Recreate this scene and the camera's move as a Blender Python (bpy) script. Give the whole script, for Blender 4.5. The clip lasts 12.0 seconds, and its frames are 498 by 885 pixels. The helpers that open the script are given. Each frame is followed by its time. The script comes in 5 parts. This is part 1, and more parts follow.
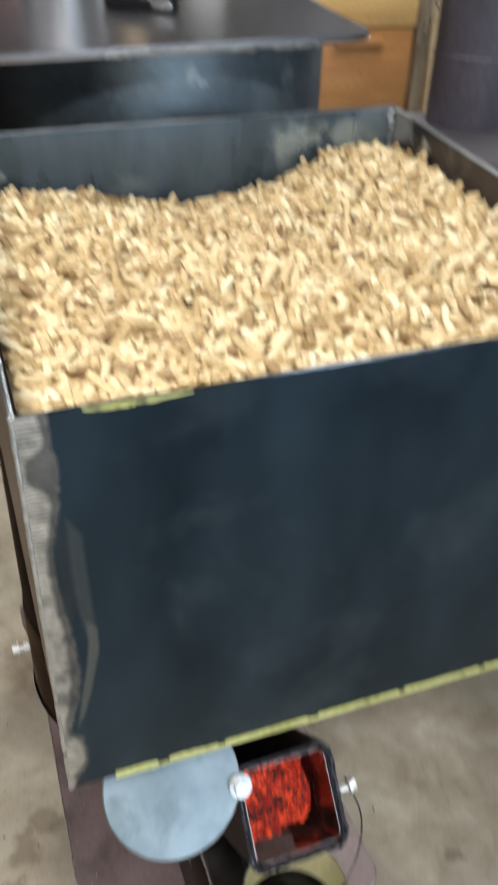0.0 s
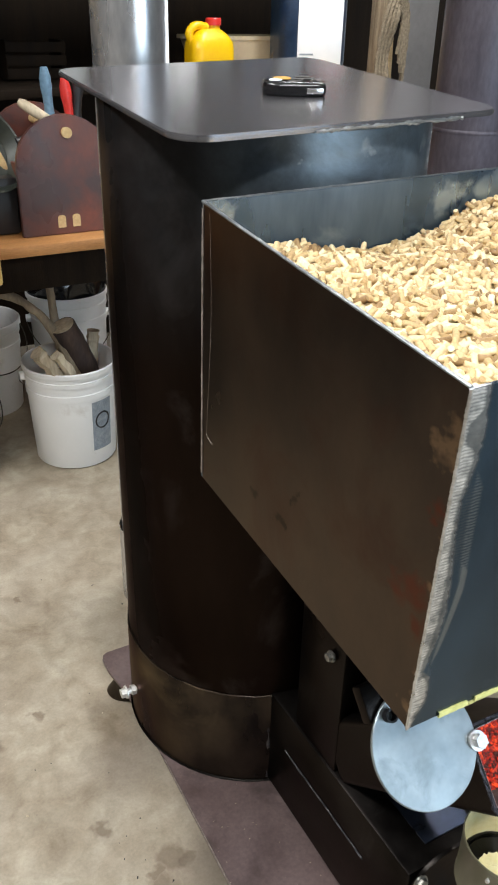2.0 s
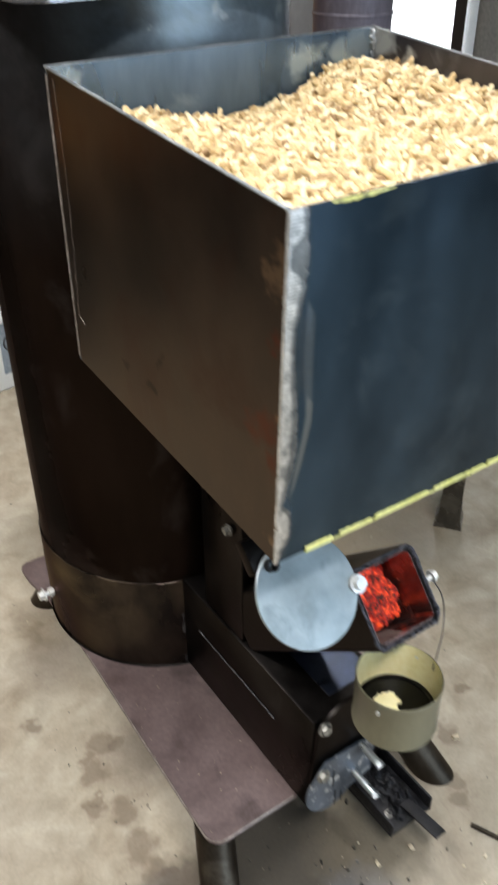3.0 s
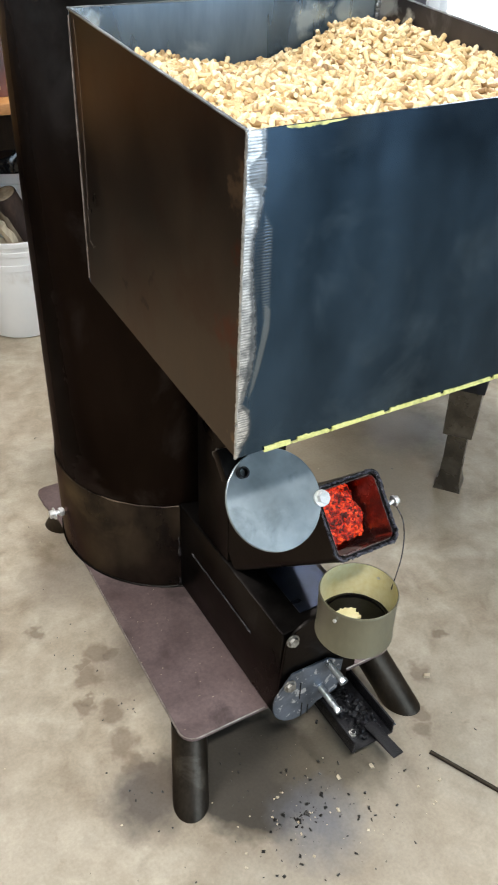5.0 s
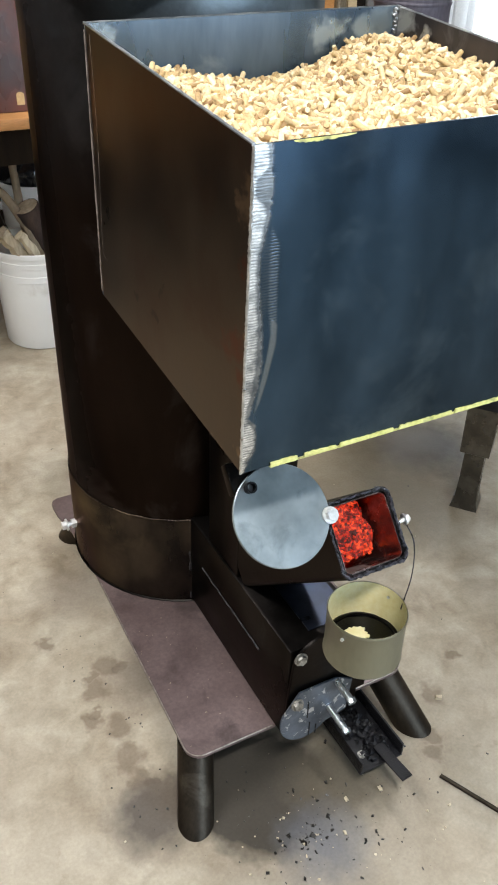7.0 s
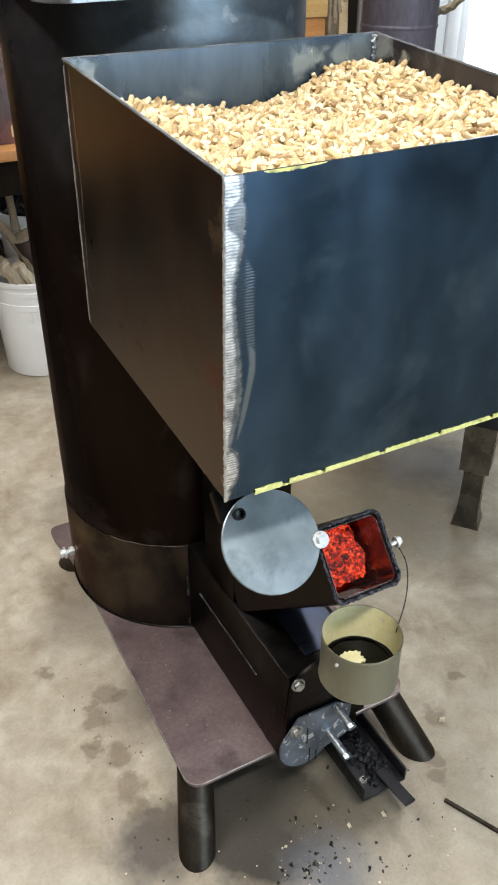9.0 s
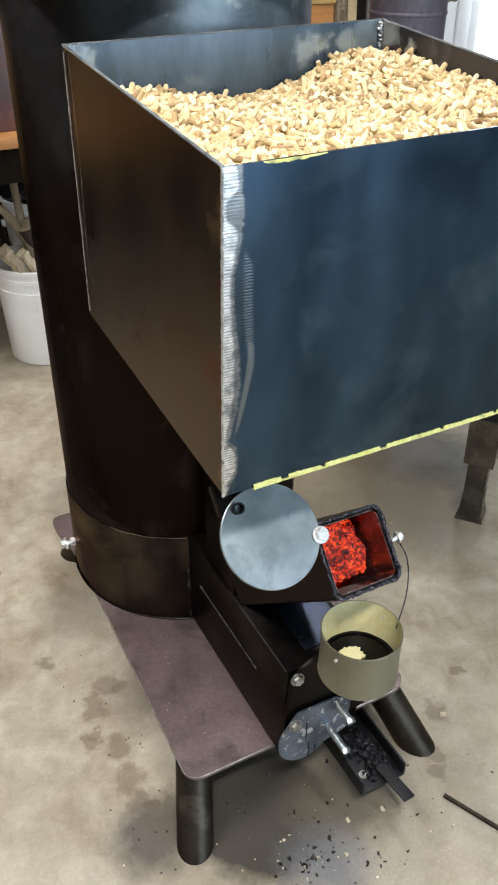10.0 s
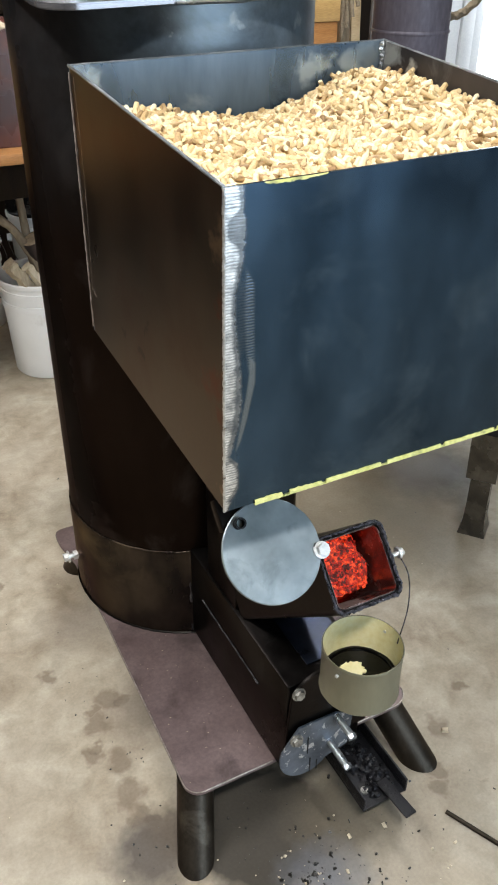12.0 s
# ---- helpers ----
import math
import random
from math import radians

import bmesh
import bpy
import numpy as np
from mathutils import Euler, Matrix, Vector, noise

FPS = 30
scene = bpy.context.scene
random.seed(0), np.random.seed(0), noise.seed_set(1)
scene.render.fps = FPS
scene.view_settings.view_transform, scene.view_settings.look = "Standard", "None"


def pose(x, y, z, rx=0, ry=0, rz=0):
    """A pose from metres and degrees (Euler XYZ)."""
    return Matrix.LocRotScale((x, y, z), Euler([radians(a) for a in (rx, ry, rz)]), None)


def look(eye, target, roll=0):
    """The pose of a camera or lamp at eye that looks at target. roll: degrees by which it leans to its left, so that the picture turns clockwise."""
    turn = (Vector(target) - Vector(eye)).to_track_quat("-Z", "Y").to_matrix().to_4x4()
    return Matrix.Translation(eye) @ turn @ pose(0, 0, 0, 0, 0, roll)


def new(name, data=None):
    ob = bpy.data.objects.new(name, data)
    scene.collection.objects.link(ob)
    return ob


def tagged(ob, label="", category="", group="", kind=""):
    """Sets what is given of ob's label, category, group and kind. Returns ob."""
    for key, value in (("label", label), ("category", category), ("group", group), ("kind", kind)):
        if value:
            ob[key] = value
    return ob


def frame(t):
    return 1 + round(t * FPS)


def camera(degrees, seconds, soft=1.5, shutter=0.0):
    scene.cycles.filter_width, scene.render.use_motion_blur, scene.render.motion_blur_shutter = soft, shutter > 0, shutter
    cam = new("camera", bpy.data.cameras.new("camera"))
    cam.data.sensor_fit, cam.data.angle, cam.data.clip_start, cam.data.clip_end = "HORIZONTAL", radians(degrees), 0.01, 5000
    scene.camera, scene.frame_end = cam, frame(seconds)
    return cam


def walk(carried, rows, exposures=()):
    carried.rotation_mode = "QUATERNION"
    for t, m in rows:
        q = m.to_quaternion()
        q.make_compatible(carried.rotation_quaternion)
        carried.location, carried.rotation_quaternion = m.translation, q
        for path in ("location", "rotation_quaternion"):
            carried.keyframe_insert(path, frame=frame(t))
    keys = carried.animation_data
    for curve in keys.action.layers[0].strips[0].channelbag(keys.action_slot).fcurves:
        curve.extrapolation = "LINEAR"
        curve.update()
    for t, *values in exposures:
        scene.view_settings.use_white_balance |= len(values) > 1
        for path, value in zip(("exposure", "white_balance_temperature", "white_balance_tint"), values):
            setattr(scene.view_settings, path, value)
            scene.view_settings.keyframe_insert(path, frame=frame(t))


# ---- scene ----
cam = camera(34.1, 12.0, soft=1.9, shutter=0.55)
PATH = [
    (0, (-0.017, -0.38, 1.36), (0.588, 1.169, 0.248), 2.0),
    (0.2, (-0.013, -0.384, 1.376), (0.558, 1.256, 0.384), 2.3),
    (0.5, (-0.061, -0.395, 1.405), (0.54, 1.288, 0.507), 2.6),
    (0.6, (-0.089, -0.401, 1.405), (0.557, 1.271, 0.516), 3.2),
    (0.8, (-0.159, -0.403, 1.393), (0.595, 1.231, 0.52), 2.3),
    (1, (-0.235, -0.382, 1.365), (0.526, 1.229, 0.457), -0.6),
    (1.5, (-0.376, -0.362, 1.35), (0.442, 1.177, 0.369), 0.6),
    (2, (-0.386, -0.373, 1.361), (0.474, 1.161, 0.408), 1.4),
    (2.5, (-0.372, -0.408, 1.353), (0.5, 1.095, 0.363), 0.5),
    (3, (-0.35, -0.458, 1.309), (0.594, 0.924, 0.213), -0.3),
    (3.2, (-0.347, -0.487, 1.299), (0.598, 0.878, 0.183), 0.0),
    (4.8, (-0.352, -0.617, 1.297), (0.509, 0.79, 0.166), 2.1),
    (5, (-0.354, -0.607, 1.3), (0.492, 0.806, 0.165), 1.9),
    (5.5, (-0.352, -0.608, 1.304), (0.475, 0.847, 0.209), 1.5),
    (6, (-0.348, -0.611, 1.297), (0.475, 0.844, 0.199), 1.6),
    (6.5, (-0.34, -0.609, 1.295), (0.466, 0.848, 0.187), 1.9),
    (8.5, (-0.324, -0.61, 1.308), (0.498, 0.854, 0.221), 1.3),
    (9, (-0.31, -0.617, 1.304), (0.491, 0.873, 0.236), 0.1),
    (9.5, (-0.302, -0.615, 1.305), (0.538, 0.856, 0.241), 1.2),
    (10, (-0.297, -0.61, 1.303), (0.483, 0.874, 0.213), 0.3),
    (10.5, (-0.287, -0.604, 1.298), (0.482, 0.884, 0.205), 0.0),
    (11, (-0.286, -0.61, 1.301), (0.495, 0.882, 0.223), -0.2),
    (11.5, (-0.289, -0.612, 1.302), (0.494, 0.886, 0.233), -0.1),
    (12, (-0.296, -0.614, 1.309), (0.483, 0.889, 0.245), 0.3),
]
EXPOSURES = [(0.0, -0.4), (0.5, -0.33), (1.0, -0.62), (1.5, -0.34), (2.0, -0.02), (2.5, 0.03), (3.0, 0.1), (5.0, 0.12), (9.0, 0.1), (12.0, 0.07)]
walk(cam, [(t, look(eye, target, roll)) for t, eye, target, roll in PATH], EXPOSURES)


# ---- world and lights ----
world = bpy.data.worlds.new("sky")
scene.world = world
world.use_nodes = True
wn = world.node_tree
sky = wn.nodes.new("ShaderNodeTexSky")
sky.sky_type = "NISHITA"
sky.sun_disc = False
sky.sun_elevation, sky.sun_rotation = radians(38), radians(150)
wn.links.new(sky.outputs[0], wn.nodes["Background"].inputs[0])
wn.nodes["Background"].inputs[1].default_value = 0.12


def area_lamp(name, where, target, sx, sy, watts, colour):
    d = bpy.data.lights.new(name, "AREA")
    d.shape, d.size, d.size_y, d.energy, d.color = "RECTANGLE", sx, sy, watts, colour
    ob = new(name, d)
    ob.matrix_world = look(where, target)
    return ob


WARM = (1.0, 0.99, 0.98)
area_lamp("tube_light_near", (-0.3, -1.1, 2.56), (-0.3, -1.1, 0), 1.2, 0.2, 68, WARM)
area_lamp("tube_light_left", (-1.1, 0.8, 2.56), (-1.1, 0.8, 0), 0.2, 1.2, 62, WARM)
area_lamp("tube_light_right", (1.2, 1.55, 2.56), (1.2, 1.55, 0), 0.2, 1.2, 41, WARM)
area_lamp("door_daylight", (1.3, -3.05, 1.15), (1.2, 0, 0.4), 2.3, 2.0, 78, (0.62, 0.81, 1.0))
area_lamp("rear_door_daylight", (3.2, 2.92, 1.1), (1.5, 0.5, 0.0), 0.6, 1.9, 32, (0.86, 0.93, 1.0))


# ---- materials ----
def nodes_of(name):
    m = bpy.data.materials.new(name)
    m.use_nodes = True
    nt = m.node_tree
    return m, nt, nt.nodes["Principled BSDF"]


def ramp(nt, fac, stops):
    r = nt.nodes.new("ShaderNodeValToRGB")
    while len(r.color_ramp.elements) < len(stops):
        r.color_ramp.elements.new(0.5)
    for e, (p, c) in zip(r.color_ramp.elements, stops):
        e.position, e.color = p, (*c, 1)
    nt.links.new(fac, r.inputs[0])
    return r.outputs[0]


def tex_noise(nt, scale, detail=4, rough=0.55, stretch=(1, 1, 1), distort=0.0):
    co = nt.nodes.new("ShaderNodeTexCoord")
    mp = nt.nodes.new("ShaderNodeMapping")
    mp.inputs["Scale"].default_value = stretch
    nt.links.new(co.outputs["Object"], mp.inputs[0])
    n = nt.nodes.new("ShaderNodeTexNoise")
    n.inputs["Scale"].default_value, n.inputs["Detail"].default_value = scale, detail
    n.inputs["Roughness"].default_value, n.inputs["Distortion"].default_value = rough, distort
    nt.links.new(mp.outputs[0], n.inputs[0])
    return n.outputs["Fac"]


def mix(nt, fac, a, b, mode="MIX"):
    x = nt.nodes.new("ShaderNodeMix")
    x.data_type, x.blend_type = "RGBA", mode
    for sock, v in ((x.inputs[0], fac), (x.inputs[6], a), (x.inputs[7], b)):
        if isinstance(v, (int, float)):
            sock.default_value = v
        elif isinstance(v, tuple):
            sock.default_value = (*v, 1)
        else:
            nt.links.new(v, sock)
    return x.outputs[2]


def span(nt, fac, lo, hi, a=0.3, b=0.7):
    r = nt.nodes.new("ShaderNodeMapRange")
    r.inputs[1].default_value, r.inputs[2].default_value = a, b
    r.inputs[3].default_value, r.inputs[4].default_value = lo, hi
    nt.links.new(fac, r.inputs[0])
    return r.outputs[0]


def bump(nt, bsdf, height, strength=0.2, distance=0.002):
    b = nt.nodes.new("ShaderNodeBump")
    b.inputs["Strength"].default_value, b.inputs["Distance"].default_value = strength, distance
    nt.links.new(height, b.inputs["Height"])
    nt.links.new(b.outputs[0], bsdf.inputs["Normal"])


def surface(name, a, b, scale=12, fine=140, rough=(0.4, 0.6), metal=0.0, bumps=0.15, stretch=(1, 1, 1), stain=None, stain_scale=3.0, stain_at=(0.55, 0.7), spec=0.5, grain=0.35):
    """A two-scale surface: colours a and b, grain, uneven gloss and, if given, stains."""
    m, nt, p = nodes_of(name)
    n1, n2 = tex_noise(nt, scale, stretch=stretch), tex_noise(nt, fine, 3, stretch=stretch)
    col = ramp(nt, n1, [(0.3, a), (0.7, b)])
    col = mix(nt, grain, col, ramp(nt, n2, [(0.3, (0.25, 0.25, 0.25)), (0.7, (0.75, 0.75, 0.75))]), "OVERLAY")
    if stain:
        n3 = tex_noise(nt, stain_scale, 5, 0.65, distort=0.4)
        col = mix(nt, span(nt, n3, 0.0, 0.85, *stain_at), col, stain)
    nt.links.new(col, p.inputs["Base Color"])
    nt.links.new(span(nt, n1, rough[0], rough[1]), p.inputs["Roughness"])
    p.inputs["Metallic"].default_value = metal
    p.inputs["Specular IOR Level"].default_value = spec
    bump(nt, p, n2, bumps)
    return m


def glow(name, a, b, strength, scale=60):
    m, nt, p = nodes_of(name)
    n = tex_noise(nt, scale, 3)
    c = ramp(nt, n, [(0.35, a), (0.65, b)])
    nt.links.new(c, p.inputs["Emission Color"])
    nt.links.new(span(nt, n, strength * 0.05, strength, 0.4, 0.7), p.inputs["Emission Strength"])
    p.inputs["Base Color"].default_value = (0.05, 0.01, 0.005, 1)
    p.inputs["Roughness"].default_value = 0.8
    return m


def embers():
    """Glowing pellets: each one at its own heat, with ash-dark skins."""
    m, nt, p = nodes_of("glowing_pellets")
    g = nt.nodes.new("ShaderNodeNewGeometry")
    n = tex_noise(nt, 62, 5, 0.65, distort=0.5)
    heat = mix(nt, 0.28, n, g.outputs["Random Per Island"])
    skin = tex_noise(nt, 320, 3)
    nt.links.new(ramp(nt, heat, [(0.34, (0.25, 0.0, 0.0)), (0.5, (0.8, 0.012, 0.001)), (0.64, (1.0, 0.09, 0.016))]), p.inputs["Emission Color"])
    st = nt.nodes.new("ShaderNodeMath")
    st.operation = "MULTIPLY"
    nt.links.new(span(nt, heat, 0.12, 1.15, 0.36, 0.66), st.inputs[0])
    nt.links.new(span(nt, skin, 0.4, 1.1, 0.38, 0.6), st.inputs[1])
    nt.links.new(st.outputs[0], p.inputs["Emission Strength"])
    p.inputs["Base Color"].default_value = (0.03, 0.008, 0.005, 1)
    p.inputs["Roughness"].default_value = 0.8
    return m


M_TAR = surface("glossy_black_tar", (0.0012, 0.0011, 0.001), (0.003, 0.0027, 0.0025), 40, 200, (0.05, 0.14), 0.0, 0.2, spec=0.25)
M_LINING = surface("fire_glazed_steel", (0.1, 0.075, 0.07), (0.3, 0.22, 0.2), 30, 160, (0.16, 0.34), 0.9, 0.35)
M_ASH = surface("pale_ash_film", (0.1, 0.095, 0.085), (0.2, 0.19, 0.175), 60, 240, (0.7, 0.9), 0.0, 0.4)
M_PIPE = surface("black_pipe_steel", (0.007, 0.0045, 0.0034), (0.019, 0.0125, 0.0095), 7, 90, (0.32, 0.5), 0.88, 0.05, (1, 1, 0.35), (0.05, 0.043, 0.042), 5.0, (0.54, 0.74), 0.3, 0.12)
# the pale brown stain paints patchy reflections onto the browned ring
M_PIPE_LOW = surface("heat_browned_sheen_steel", (0.012, 0.01, 0.01), (0.062, 0.047, 0.034), 11, 110, (0.24, 0.42), 0.8, 0.05, (1, 1, 0.6), (0.13, 0.1, 0.062), 5.0, (0.58, 0.8), 0.3, 0.12)
M_SHEET = surface("blue_mill_scale_sheet", (0.017, 0.03, 0.047), (0.046, 0.075, 0.112), 7, 160, (0.17, 0.3), 0.95, 0.02, (1, 1, 0.5), (0.088, 0.126, 0.165), 7.0, (0.5, 0.78), 0.5, 0.06)
M_FRONT = surface("blue_mill_scale_front", (0.018, 0.034, 0.055), (0.056, 0.094, 0.142), 8, 160, (0.17, 0.3), 0.95, 0.02, (1, 1, 0.5), (0.1, 0.145, 0.195), 7.0, (0.5, 0.78), 0.5, 0.06)
# warm reflections on the side sheet are put into its brown contrast and red blotches
M_SHEET_SIDE = surface("brown_mill_scale_sheet", (0.03, 0.026, 0.025), (0.09, 0.065, 0.048), 5.5, 160, (0.27, 0.4), 0.92, 0.015, (1, 1, 0.7), (0.05, 0.02, 0.014), 6.0, (0.5, 0.75), 0.5, 0.06)
M_SHEET_IN = surface("inner_sheet", (0.06, 0.095, 0.14), (0.13, 0.18, 0.24), 9, 120, (0.22, 0.4), 0.75, 0.04, (1.6, 1, 0.35), (0.24, 0.29, 0.33), 9.0, (0.58, 0.75), 0.5, 0.1)
M_PLATE = surface("dark_top_plate", (0.245, 0.245, 0.264), (0.275, 0.272, 0.29), 3, 40, (0.185, 0.21), 0.85, 0.0, grain=0.02)
M_MAROON = surface("red_brown_primer_plate", (0.1, 0.07, 0.068), (0.175, 0.128, 0.124), 8, 150, (0.32, 0.48), 0.3, 0.06, (1, 1, 1), (0.05, 0.037, 0.036), 9.0, (0.55, 0.7), 0.5, 0.25)
M_GROUND_DULL = surface("dull_ground_steel", (0.16, 0.18, 0.2), (0.36, 0.38, 0.39), 40, 300, (0.3, 0.45), 0.85, 0.3, (0.5, 0.5, 3.0))
M_BEAD = surface("bright_ground_bead", (0.4, 0.41, 0.42), (0.8, 0.81, 0.82), 50, 300, (0.25, 0.4), 0.95, 0.3, (0.5, 0.5, 2.0))
M_WELD = surface("dull_weld", (0.035, 0.035, 0.04), (0.12, 0.12, 0.125), 60, 300, (0.3, 0.5), 0.8, 0.4, (1, 1, 2.0))
M_EDGE = surface("worn_bare_edge", (0.24, 0.2, 0.17), (0.44, 0.39, 0.35), 60, 240, (0.35, 0.5), 0.6, 0.1)
M_BOLT_DARK = surface("greasy_bolt", (0.09, 0.088, 0.08), (0.36, 0.35, 0.32), 70, 300, (0.3, 0.5), 0.8, 0.1)
M_STUD = surface("blued_zinc_stud", (0.3, 0.34, 0.38), (0.56, 0.6, 0.63), 70, 300, (0.22, 0.4), 0.9, 0.1)
M_SHEET_IN_BROWN = surface("brown_inner_sheet", (0.045, 0.04, 0.042), (0.1, 0.09, 0.09), 7, 120, (0.28, 0.42), 0.75, 0.04, (1, 1, 0.6), (0.18, 0.18, 0.18), 12.0, (0.6, 0.75), grain=0.1)
M_POST = surface("weathered_post", (0.17, 0.12, 0.075), (0.38, 0.3, 0.2), 9, 90, (0.7, 0.9), 0, 0.5, (6, 6, 0.6))
M_BOARD = surface("pale_grey_board", (0.13, 0.122, 0.118), (0.19, 0.18, 0.175), 4, 60, (0.6, 0.8), 0, 0.1, grain=0.1)
M_ZINC = surface("pale_mild_steel_disc", (0.21, 0.245, 0.26), (0.29, 0.33, 0.345), 14, 30, (0.33, 0.44), 0.8, 0.02, (1, 1, 1), (0.17, 0.2, 0.21), 22.0, (0.55, 0.7))
M_FLAP = surface("sooty_steel_flap", (0.07, 0.085, 0.11), (0.19, 0.22, 0.27), 22, 220, (0.28, 0.45), 0.75, 0.15, (1, 1, 1), (0.62, 0.64, 0.66), 60.0, (0.585, 0.61), grain=0.15)
M_BOLT = surface("zinc_bolt", (0.6, 0.61, 0.6), (0.78, 0.78, 0.77), 80, 400, (0.3, 0.5), 0.8, 0.08)
M_TUNNEL = surface("dark_square_tube", (0.01, 0.0088, 0.0083), (0.03, 0.0265, 0.0245), 10, 130, (0.26, 0.44), 0.95, 0.06, (1, 1, 1), (0.045, 0.042, 0.04), 12.0, (0.6, 0.76), 0.25, 0.2)
M_TUNNEL_TOP = surface("blued_tube_top", (0.005, 0.006, 0.008), (0.022, 0.032, 0.062), 16, 130, (0.25, 0.4), 0.7, 0.06, grain=0.15)
M_SOOT = surface("soot", (0.003, 0.003, 0.0035), (0.013, 0.013, 0.016), 60, 300, (0.3, 0.65), 0.1, 0.7, spec=0.3)
M_BURR = surface("torch_cut_edge", (0.012, 0.012, 0.016), (0.1, 0.1, 0.12), 160, 500, (0.18, 0.45), 0.75, 1.0)
M_LEG = surface("scaled_pipe_leg", (0.02, 0.0165, 0.0125), (0.055, 0.046, 0.036), 14, 160, (0.36, 0.54), 0.85, 0.15, (1, 1, 0.5), (0.1, 0.088, 0.07), 12.0, (0.58, 0.72))
M_CAN_IN = surface("cream_lacquer", (0.76, 0.69, 0.38), (0.84, 0.78, 0.49), 10, 120, (0.3, 0.45), 0.0, 0.05)
M_CAN_OUT = surface("olive_tin", (0.125, 0.118, 0.078), (0.18, 0.17, 0.115), 10, 120, (0.35, 0.5), 0.35, 0.05, (1, 1, 0.4), (0.08, 0.074, 0.05), 9.0, (0.6, 0.75), grain=0.12)
M_CHAR = surface("black_residue", (0.008, 0.007, 0.006), (0.02, 0.018, 0.015), 40, 200, (0.25, 0.45), 0.0, 0.4)
M_YELLOW_EDGE = surface("yellow_green_paint_edge", (0.5, 0.5, 0.14), (0.66, 0.66, 0.28), 50, 240, (0.5, 0.7), 0.0, 0.4, (1, 1, 1), (0.2, 0.2, 0.09), 40.0, (0.56, 0.66))
M_EMBER = embers()
M_EMBER_WALL = glow("fire_lit_lining", (0.25, 0.0, 0.0), (0.8, 0.015, 0.0), 0.16, 34)
M_GALV = surface("galvanised_stovepipe", (0.5, 0.51, 0.53), (0.62, 0.63, 0.65), 6, 70, (0.22, 0.32), 0.9, 0.05, (1, 1, 0.4))
M_PINE = surface("pine_lumber", (0.52, 0.37, 0.2), (0.64, 0.48, 0.29), 5, 60, (0.5, 0.65), 0, 0.2, (1, 8, 8))
M_OAK = surface("orange_brown_cabinet", (0.36, 0.16, 0.05), (0.46, 0.225, 0.08), 6, 60, (0.4, 0.55), 0, 0.2, (1, 6, 8))
M_OAK_TOP = surface("tan_bench_board", (0.5, 0.3, 0.105), (0.62, 0.39, 0.155), 6, 60, (0.45, 0.6), 0, 0.2, (1, 8, 8))
M_GREEN = surface("green_shelf_sheet", (0.02, 0.1, 0.06), (0.03, 0.15, 0.09), 8, 80, (0.6, 0.8))
M_CADDY = surface("maroon_painted_wood", (0.07, 0.026, 0.02), (0.19, 0.056, 0.034), 5, 60, (0.25, 0.45), 0, 0.1, (1.5, 1, 1), (0.05, 0.03, 0.03), 6.0, (0.46, 0.62), grain=0.15)
M_KNOT = surface("bare_wood_patch", (0.55, 0.38, 0.17), (0.65, 0.48, 0.25), 20, 100, (0.5, 0.7))
M_BUCKET = surface("white_bucket_plastic", (0.82, 0.83, 0.82), (0.88, 0.885, 0.88), 5, 90, (0.35, 0.5), 0, 0.05, (1, 1, 1), (0.55, 0.52, 0.47), 9.0, (0.62, 0.8), grain=0.06)
M_LABEL = surface("grey_label_print", (0.2, 0.24, 0.28), (0.34, 0.38, 0.42), 60, 200, (0.4, 0.5))
M_WHITE = surface("white_paper_label", (0.88, 0.89, 0.9), (0.92, 0.925, 0.93), 30, 150, (0.5, 0.6), grain=0.06)
M_YELLOW = surface("yellow_plastic", (0.8, 0.47, 0.003), (0.86, 0.55, 0.006), 8, 100, (0.3, 0.4), grain=0.1)
M_RED = surface("red_plastic", (0.6, 0.03, 0.025), (0.7, 0.05, 0.04), 8, 100, (0.3, 0.4))
M_NAVY = surface("navy_jug_plastic", (0.006, 0.018, 0.045), (0.014, 0.034, 0.075), 8, 100, (0.25, 0.4), 0, 0.05, (1, 1, 1), (0.2, 0.2, 0.19), 6.0, (0.62, 0.76))
M_BLUE = surface("pale_blue_plastic", (0.12, 0.22, 0.32), (0.2, 0.32, 0.42), 8, 100, (0.35, 0.5))
M_DUSTY = surface("dusty_grey_plastic", (0.13, 0.15, 0.16), (0.26, 0.26, 0.23), 20, 120, (0.6, 0.8))
M_CREAM = surface("cream_plastic_bin", (0.5, 0.43, 0.3), (0.58, 0.51, 0.37), 8, 90, (0.45, 0.6), grain=0.1)
M_BLACK = surface("black_plastic", (0.01, 0.01, 0.011), (0.02, 0.02, 0.022), 20, 140, (0.3, 0.5))
M_GLOSS = surface("glossy_black_plastic", (0.006, 0.006, 0.007), (0.012, 0.012, 0.013), 20, 140, (0.08, 0.16))
M_CHROME = surface("chrome_plastic", (0.55, 0.55, 0.55), (0.7, 0.7, 0.7), 40, 200, (0.12, 0.22), 0.9)
M_ORANGE = surface("amber_sticker", (0.7, 0.32, 0.03), (0.8, 0.42, 0.06), 40, 200, (0.3, 0.4))
M_BARK = surface("branch_bark", (0.2, 0.15, 0.1), (0.36, 0.29, 0.2), 25, 140, (0.7, 0.9), 0, 0.6, (1, 1, 0.3))
M_BARK_DARK = surface("dark_bark", (0.03, 0.02, 0.018), (0.07, 0.045, 0.035), 25, 140, (0.7, 0.9), 0, 0.6, (1, 1, 0.3))
M_SPLIT = surface("split_wood", (0.36, 0.29, 0.19), (0.6, 0.53, 0.4), 18, 120, (0.6, 0.8), 0, 0.4, (1, 1, 0.2))
